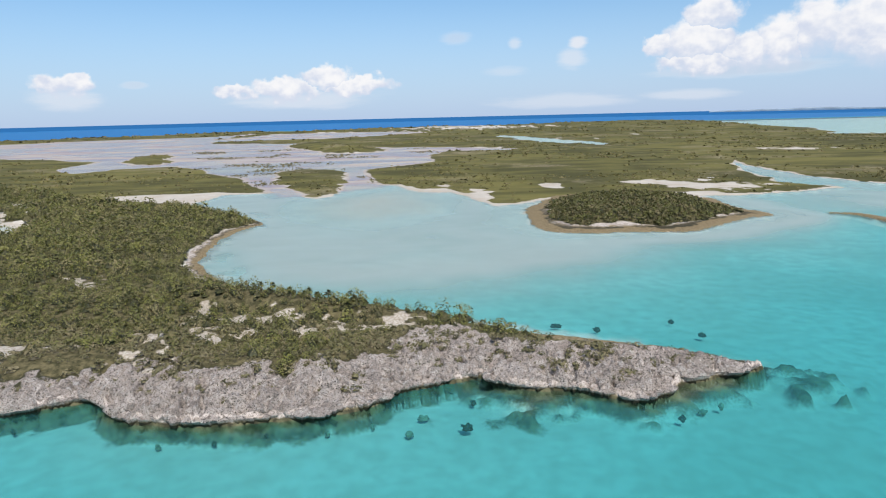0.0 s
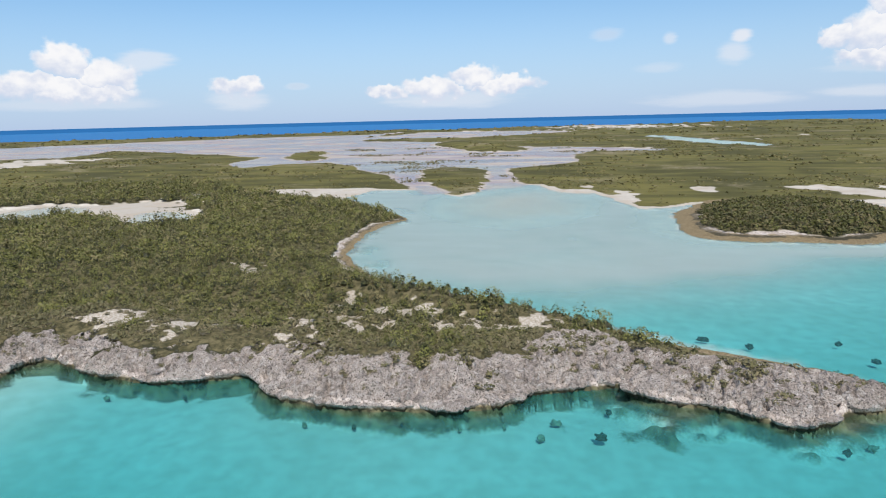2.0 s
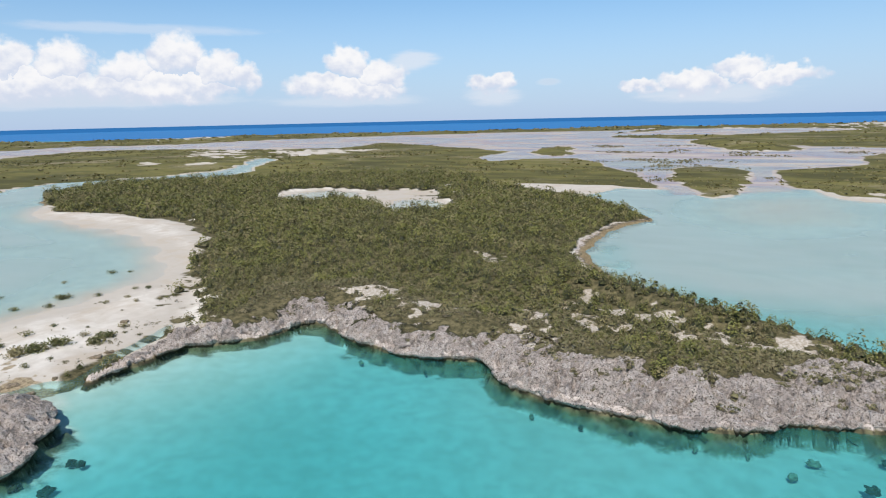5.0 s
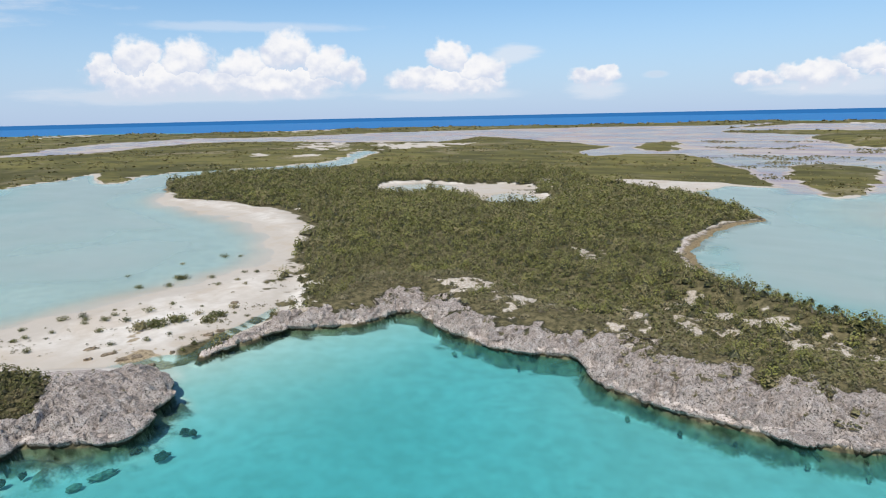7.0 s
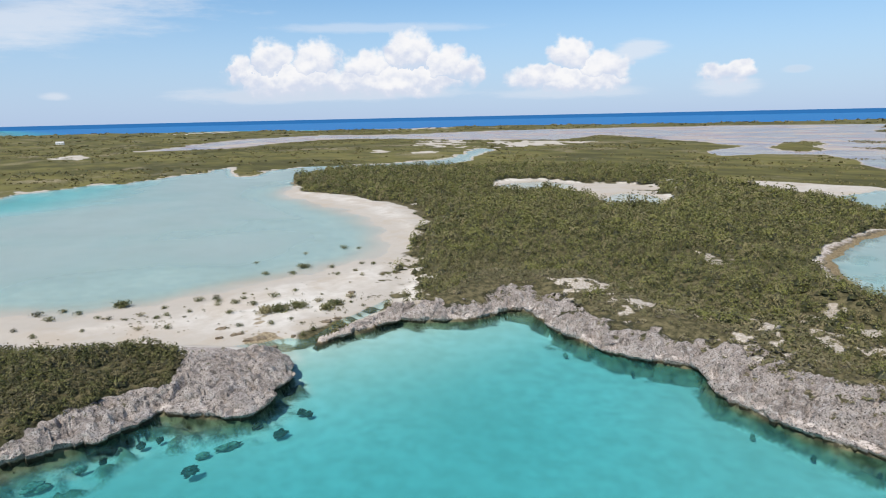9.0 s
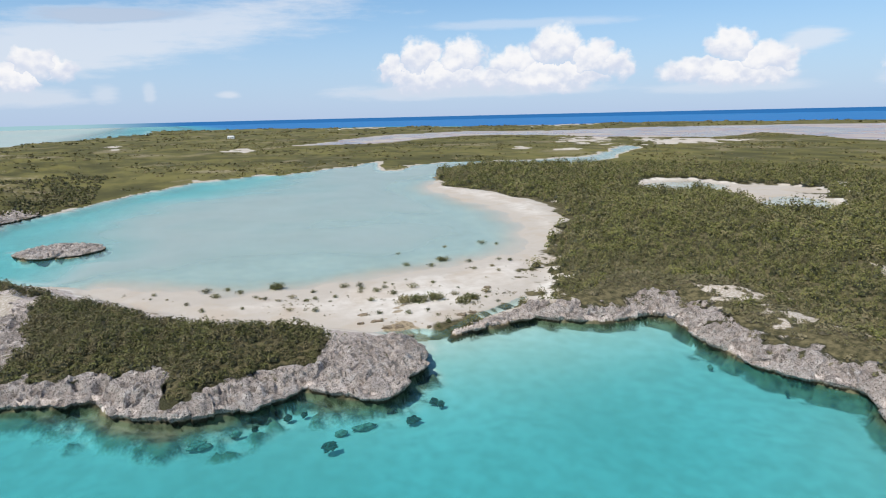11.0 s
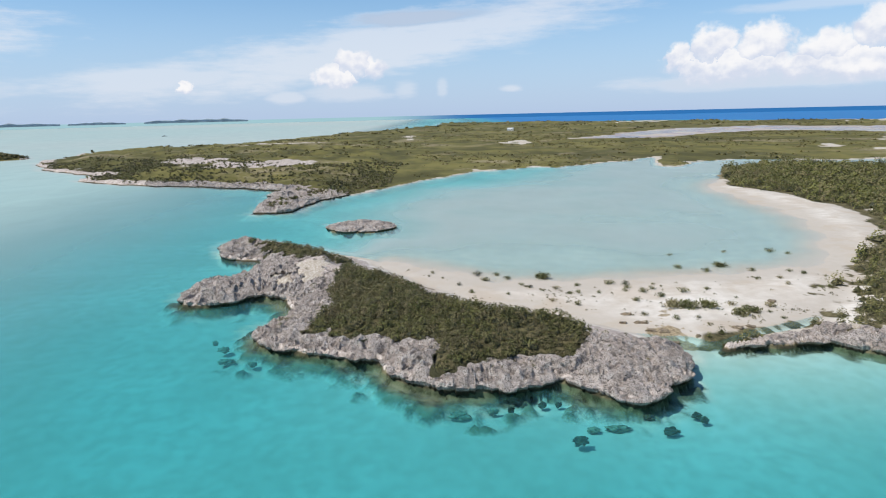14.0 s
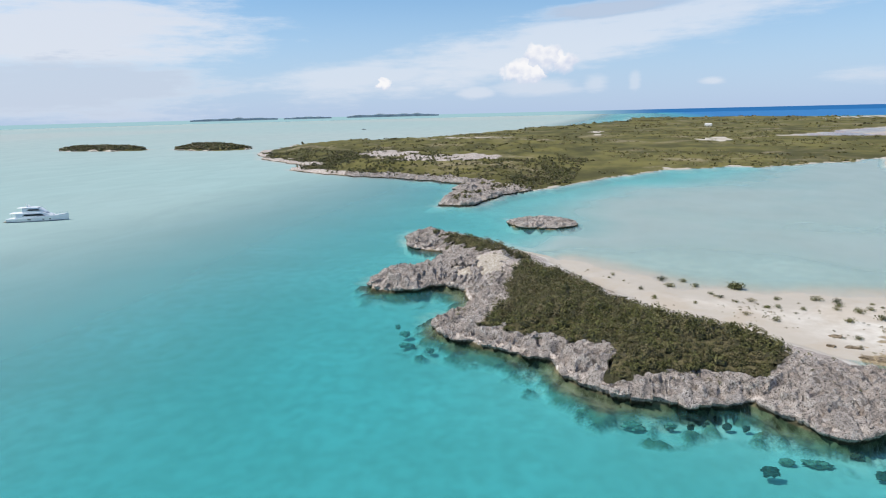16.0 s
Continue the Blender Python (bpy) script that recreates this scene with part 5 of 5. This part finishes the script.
def loft(bm, sections, caps=True):
    """A skin over closed rings of points."""
    rows = [[bm.verts.new(p) for p in ring] for ring in sections]
    for a, b in zip(rows[:-1], rows[1:]):
        n = len(a)
        for k in range(n):
            bm.faces.new((a[k], a[(k + 1) % n], b[(k + 1) % n], b[k]))
    if caps:
        bm.faces.new(rows[0][::-1])
        bm.faces.new(rows[-1])
    bmesh.ops.recalc_face_normals(bm, faces=bm.faces)


def house_block(stations):
    """A cabin from stations (x, half width at foot, half width at top, foot, top)."""
    bm = bmesh.new()
    loft(bm, [[(x, -w0, z0), (x, w0, z0), (x, w1, z1 - 0.12), (x, w1 - 0.15, z1), (x, -w1 + 0.15, z1), (x, -w1, z1 - 0.12)] for x, w0, w1, z0, z1 in stations])
    return bm


def panel(x0, x1, side, half, z0, z1, rake=0.0, thick=0.05):
    """A window band on a cabin side."""
    bm = bmesh.new()
    a, b = side * half, side * (half + thick)
    loft(bm, [[(x0 - rake, a, z0), (x0 + rake * 0.3, a, z1), (x1 - rake, a, z1), (x1 + rake, a, z0)], [(x0 - rake, b, z0), (x0 + rake * 0.3, b, z1), (x1 - rake, b, z1), (x1 + rake, b, z0)]])
    return bm


def yacht(stern, bow):
    heading = math.degrees(math.atan2(bow[1] - stern[1], bow[0] - stern[0]))
    ob = holder("motor_yacht", ((stern[0] + bow[0]) / 2, (stern[1] + bow[1]) / 2, 0), "white three-deck motor yacht lying on calm turquoise water", "yacht", turn=heading)
    bm = bmesh.new()
    rows = []
    for x, beam, keel, sheer in ((-12, 2.6, -0.5, 1.5), (-8, 2.9, -0.9, 1.6), (-2, 3.05, -1.0, 1.8), (4, 2.8, -0.9, 2.15), (8, 2.0, -0.6, 2.5), (10.5, 1.0, -0.1, 2.75), (12.2, 0.12, 1.6, 2.95)):
        rows.append([(x, 0, keel), (x, beam * 0.72, keel * 0.4 + 0.1), (x, beam * 0.86, 0.35), (x, beam, sheer), (x, beam - 0.12 if beam > 0.3 else 0.02, sheer), (x, -beam + 0.12 if beam > 0.3 else -0.02, sheer), (x, -beam, sheer), (x, -beam * 0.86, 0.35), (x, -beam * 0.72, keel * 0.4 + 0.1)])
    loft(bm, rows)
    hull = part("hull", bm, HULL, ob, "white flared hull")
    for side in (-1, 1):
        for x, w, half in ((-2.6, 1.2, 3.0), (3.0, 0.6, 2.82), (5.6, 0.5, 2.45)):
            part("porthole", panel(x - w / 2, x + w / 2, side, half - 0.05, 0.85, 1.25, 0.05, 0.06), GLASS, hull)
        bm = bmesh.new()
        pts = [(-12, 2.3), (-4, 2.64), (3, 2.54), (7.5, 1.9), (10.4, 0.85)]
        loft(bm, [[(x, side * h, 0.05), (x, side * (h + 0.06), 0.05), (x, side * (h + 0.09), 0.25), (x, side * (h + 0.03), 0.25)] for x, h in pts])
        part("boot_stripe", bm, BOOT, hull)
    bm = bmesh.new()
    loft(bm, [[(-13.2, -2.2, 0.25), (-13.2, 2.2, 0.25), (-13.2, 2.2, 0.45), (-13.2, -2.2, 0.45)], [(-11.9, -2.4, 0.25), (-11.9, 2.4, 0.25), (-11.9, 2.4, 0.45), (-11.9, -2.4, 0.45)]])
    part("swim_platform", bm, DECK, ob)
    saloon = part("saloon", house_block([(-8.0, 2.5, 2.4, 1.55, 3.7), (-2, 2.6, 2.4, 1.6, 3.75), (3.2, 2.3, 2.0, 1.9, 3.75), (6.6, 1.5, 0.9, 2.2, 2.7)]), HULL, ob)
    for side in (-1, 1):
        part("window", panel(-4.6, 3.0, side, 2.42, 2.55, 3.35, 0.7, 0.14), GLASS, saloon, "dark tinted window band")
    part("upper_deck", house_block([(-10.5, 2.35, 2.3, 3.7, 3.95), (-4, 2.5, 2.45, 3.75, 4.0), (2, 2.2, 2.1, 3.75, 4.0), (4.2, 1.5, 1.3, 3.75, 3.9)]), HULL, ob)
    bridge = part("bridge", house_block([(-5.2, 1.9, 1.8, 3.95, 5.9), (-1, 2.0, 1.8, 3.95, 5.95), (1.4, 1.8, 1.5, 3.95, 5.8), (3.8, 1.1, 0.7, 3.9, 4.25)]), HULL, ob)
    for side in (-1, 1):
        part("window", panel(-2.8, 1.5, side, 1.84, 4.75, 5.4, 0.6, 0.14), GLASS, bridge, "dark tinted window band")
    part("hardtop", house_block([(-7.2, 1.7, 1.65, 5.95, 6.15), (-3, 1.95, 1.9, 6.0, 6.25), (1.2, 1.6, 1.5, 5.95, 6.15)]), HULL, ob)
    bm = bmesh.new()
    twig(bm, (-3.6, 0, 6.1), (-4.4, 0, 7.7), 0.28, 0.12, 8)
    mast = part("mast", bm, HULL, ob)
    bm = bmesh.new()
    bmesh.ops.create_uvsphere(bm, u_segments=12, v_segments=8, radius=0.4, matrix=pose(-3.0, 0, 6.75))
    part("radar_dome", bm, HULL, mast)
    for side in (-1, 1):
        bm = bmesh.new()
        line = [(4.2, 2.7, 2.2), (7.0, 2.2, 2.45), (9.4, 1.4, 2.65), (11.9, 0.15, 2.95)]
        for p, q in zip(line[:-1], line[1:]):
            twig(bm, (p[0], side * p[1], p[2] + 0.75), (q[0], side * q[1], q[2] + 0.75), 0.03, 0.03)
        rail = part("bow_rail", bm, STEEL, ob)
        for p in line:
            bm = bmesh.new()
            twig(bm, (p[0], side * p[1], p[2] - 0.05), (p[0], side * p[1], p[2] + 0.75), 0.025, 0.025)
            part("stanchion", bm, STEEL, rail)
    for side in (-1, 1):
        bm = bmesh.new()
        twig(bm, (-9.6, side * 2.1, 3.9), (-9.6, side * 2.1, 1.5), 0.07, 0.07)
        part("deck_post", bm, STEEL, ob)
    return ob


yacht((-213.0, -256.9), (-223.2, -235.3))


# ---- far things ----
def far_house(x, y, z, turn):
    ob = holder("far_house", (x, y, z), "small white house alone on the green plain", "house", turn=turn)
    bm = bmesh.new()
    bmesh.ops.create_cube(bm, size=1, matrix=Matrix.Translation((0, 0, 2)) @ Matrix.Diagonal((13, 8, 4, 1)))
    part("wall", bm, m_plain("white_wall", (0.75, 0.74, 0.7), 0.8, 0, 0.06, 0.5), ob)
    bm = bmesh.new()
    loft(bm, [[(-7, -4.6, 3.9), (-7, 4.6, 3.9), (-7, 0, 6.4)], [(7, -4.6, 3.9), (7, 4.6, 3.9), (7, 0, 6.4)]])
    part("roof", bm, m_plain("pale_roof", (0.62, 0.6, 0.57), 0.7, 0, 0.1, 0.5), ob)
    for k in (-4, 0, 4):
        bm = bmesh.new()
        bmesh.ops.create_cube(bm, size=1, matrix=Matrix.Translation((k, -4.02, 2.1)) @ Matrix.Diagonal((1.4, 0.1, 1.5, 1)))
        part("window", bm, GLASS, ob)


HOUSE = (-1436.4, 157.8)
far_house(*HOUSE, float(height_at([HOUSE])[0]) - 0.1, 70)


def far_boat(x, y):
    ob = holder("moored_boat", (x, y, 0), "small dark open boat lying far out", "boat", turn=120)
    bm = bmesh.new()
    loft(bm, [[(u, 0, -0.3), (u, w, 0.9), (u, w - 0.15, 0.9), (u, -w + 0.15, 0.9), (u, -w, 0.9)] for u, w in ((-6, 1.6), (0, 1.8), (4, 1.2), (6, 0.3))])
    part("hull", bm, m_plain("dark_hull", (0.05, 0.055, 0.06), 0.5), ob)
    bm = bmesh.new()
    bmesh.ops.create_cube(bm, size=1, matrix=Matrix.Translation((-0.5, 0, 1.6)) @ Matrix.Diagonal((3, 1.8, 1.6, 1)))
    part("cabin", bm, m_plain("grey_cabin", (0.3, 0.3, 0.3), 0.5), ob)


far_boat(-1648.2, -692.5)


def distant_cay(bearing, width, height):
    """A low island on the horizon."""
    r = 4850.0
    a = np.radians(bearing + np.linspace(-width / 2, width / 2, 40))
    u = np.linspace(-1, 1, 40)
    h = height * np.clip(1 - u ** 2, 0.03, 1) ** 0.5 * (0.7 + 0.8 * vnoise(u * 6 + bearing, u * 0, 91))
    lo = np.stack([-np.sin(a) * r, np.cos(a) * r, 0 * a + 16], 1)
    mid = np.stack([-np.sin(a) * (r - 3), np.cos(a) * (r - 3), 17 + 6 + h * 0.6], 1)
    hi = np.stack([-np.sin(a) * r, np.cos(a) * r, 17 + 6 + h], 1)
    back = np.stack([-np.sin(a) * (r + 18), np.cos(a) * (r + 18), 0 * a + 16], 1)
    i = np.arange(39)
    faces = np.vstack([np.stack([i + 40 * k, i + 1 + 40 * k, i + 41 + 40 * k, i + 40 + 40 * k], 1) for k in range(3)])
    ob = mesh_object("distant_cay", np.vstack([lo, mid, hi, back]), faces, FARLAND)
    tagged(ob, "low grey-green cay on the horizon", "island", kind="structure")


# Haze of the distance is put into this pale blue-grey scrub colour.
FARLAND = m_plain("hazy_scrub", (0.30, 0.36, 0.40), 0.9, 0, 0.2, 0.02)
for b, w, h in ((123.5, 7.0, 12), (110.2, 8.0, 16), (117.5, 4.0, 8), (-30.1, 16.0, 9)):
    distant_cay(b, w, h)


def shore_slab(x, y, rx, ry, turn, seed):
    """A flat, broken slab of rock on the sand."""
    bm = bmesh.new()
    bmesh.ops.create_icosphere(bm, subdivisions=2, radius=1)
    for v in bm.verts:
        k = 1 + 0.8 * noise.noise(v.co * 2.2 + Vector((seed * 2.3, 1, 0)))
        v.co = Vector((v.co.x * rx * k, v.co.y * ry * k, max(-0.5, min(v.co.z, 0.55)) * 0.6 * k))
    me = bpy.data.meshes.new("limestone_slab")
    bm.to_mesh(me)
    bm.free()
    me.materials.append(SLAB)
    ob = new("limestone_slab", me)
    ob.matrix_world = pose(x, y, max(float(height_at([(x, y)])[0]), 0.0) + 0.05, 0, 0, turn)
    tagged(ob, "low brown limestone slab lying on wet sand", "rock", "slabs beside the channel")


SLAB = m_plain("brown_limestone", (0.20, 0.155, 0.105), 0.9, 0, 0.45, 2.5)
SLABS = [(-126.7, 37.6, 1.7, 1.2, 73), (-121.5, 38.7, 2.1, 1.1, 72), (-121.9, 35.5, 1.2, 1.1, 74), (-117.1, 39.5, 1.6, 1.1, 71), (-116.5, 41.7, 1.8, 1.4, 70), (-110.5, 41.7, 1.3, 1.0, 69), (-117.5, 56.3, 1.7, 1.9, 64), (-118.2, 59.1, 1.5, 1.2, 63), (-132.9, 70.5, 1.4, 1.5, 62), (-113.5, 47.1, 0.9, 0.7, 67)]
for k, r in enumerate(SLABS):
    shore_slab(*r[:2], r[2] * 0.6, min(r[3], 3.0) * 0.45, r[4], k + 1)
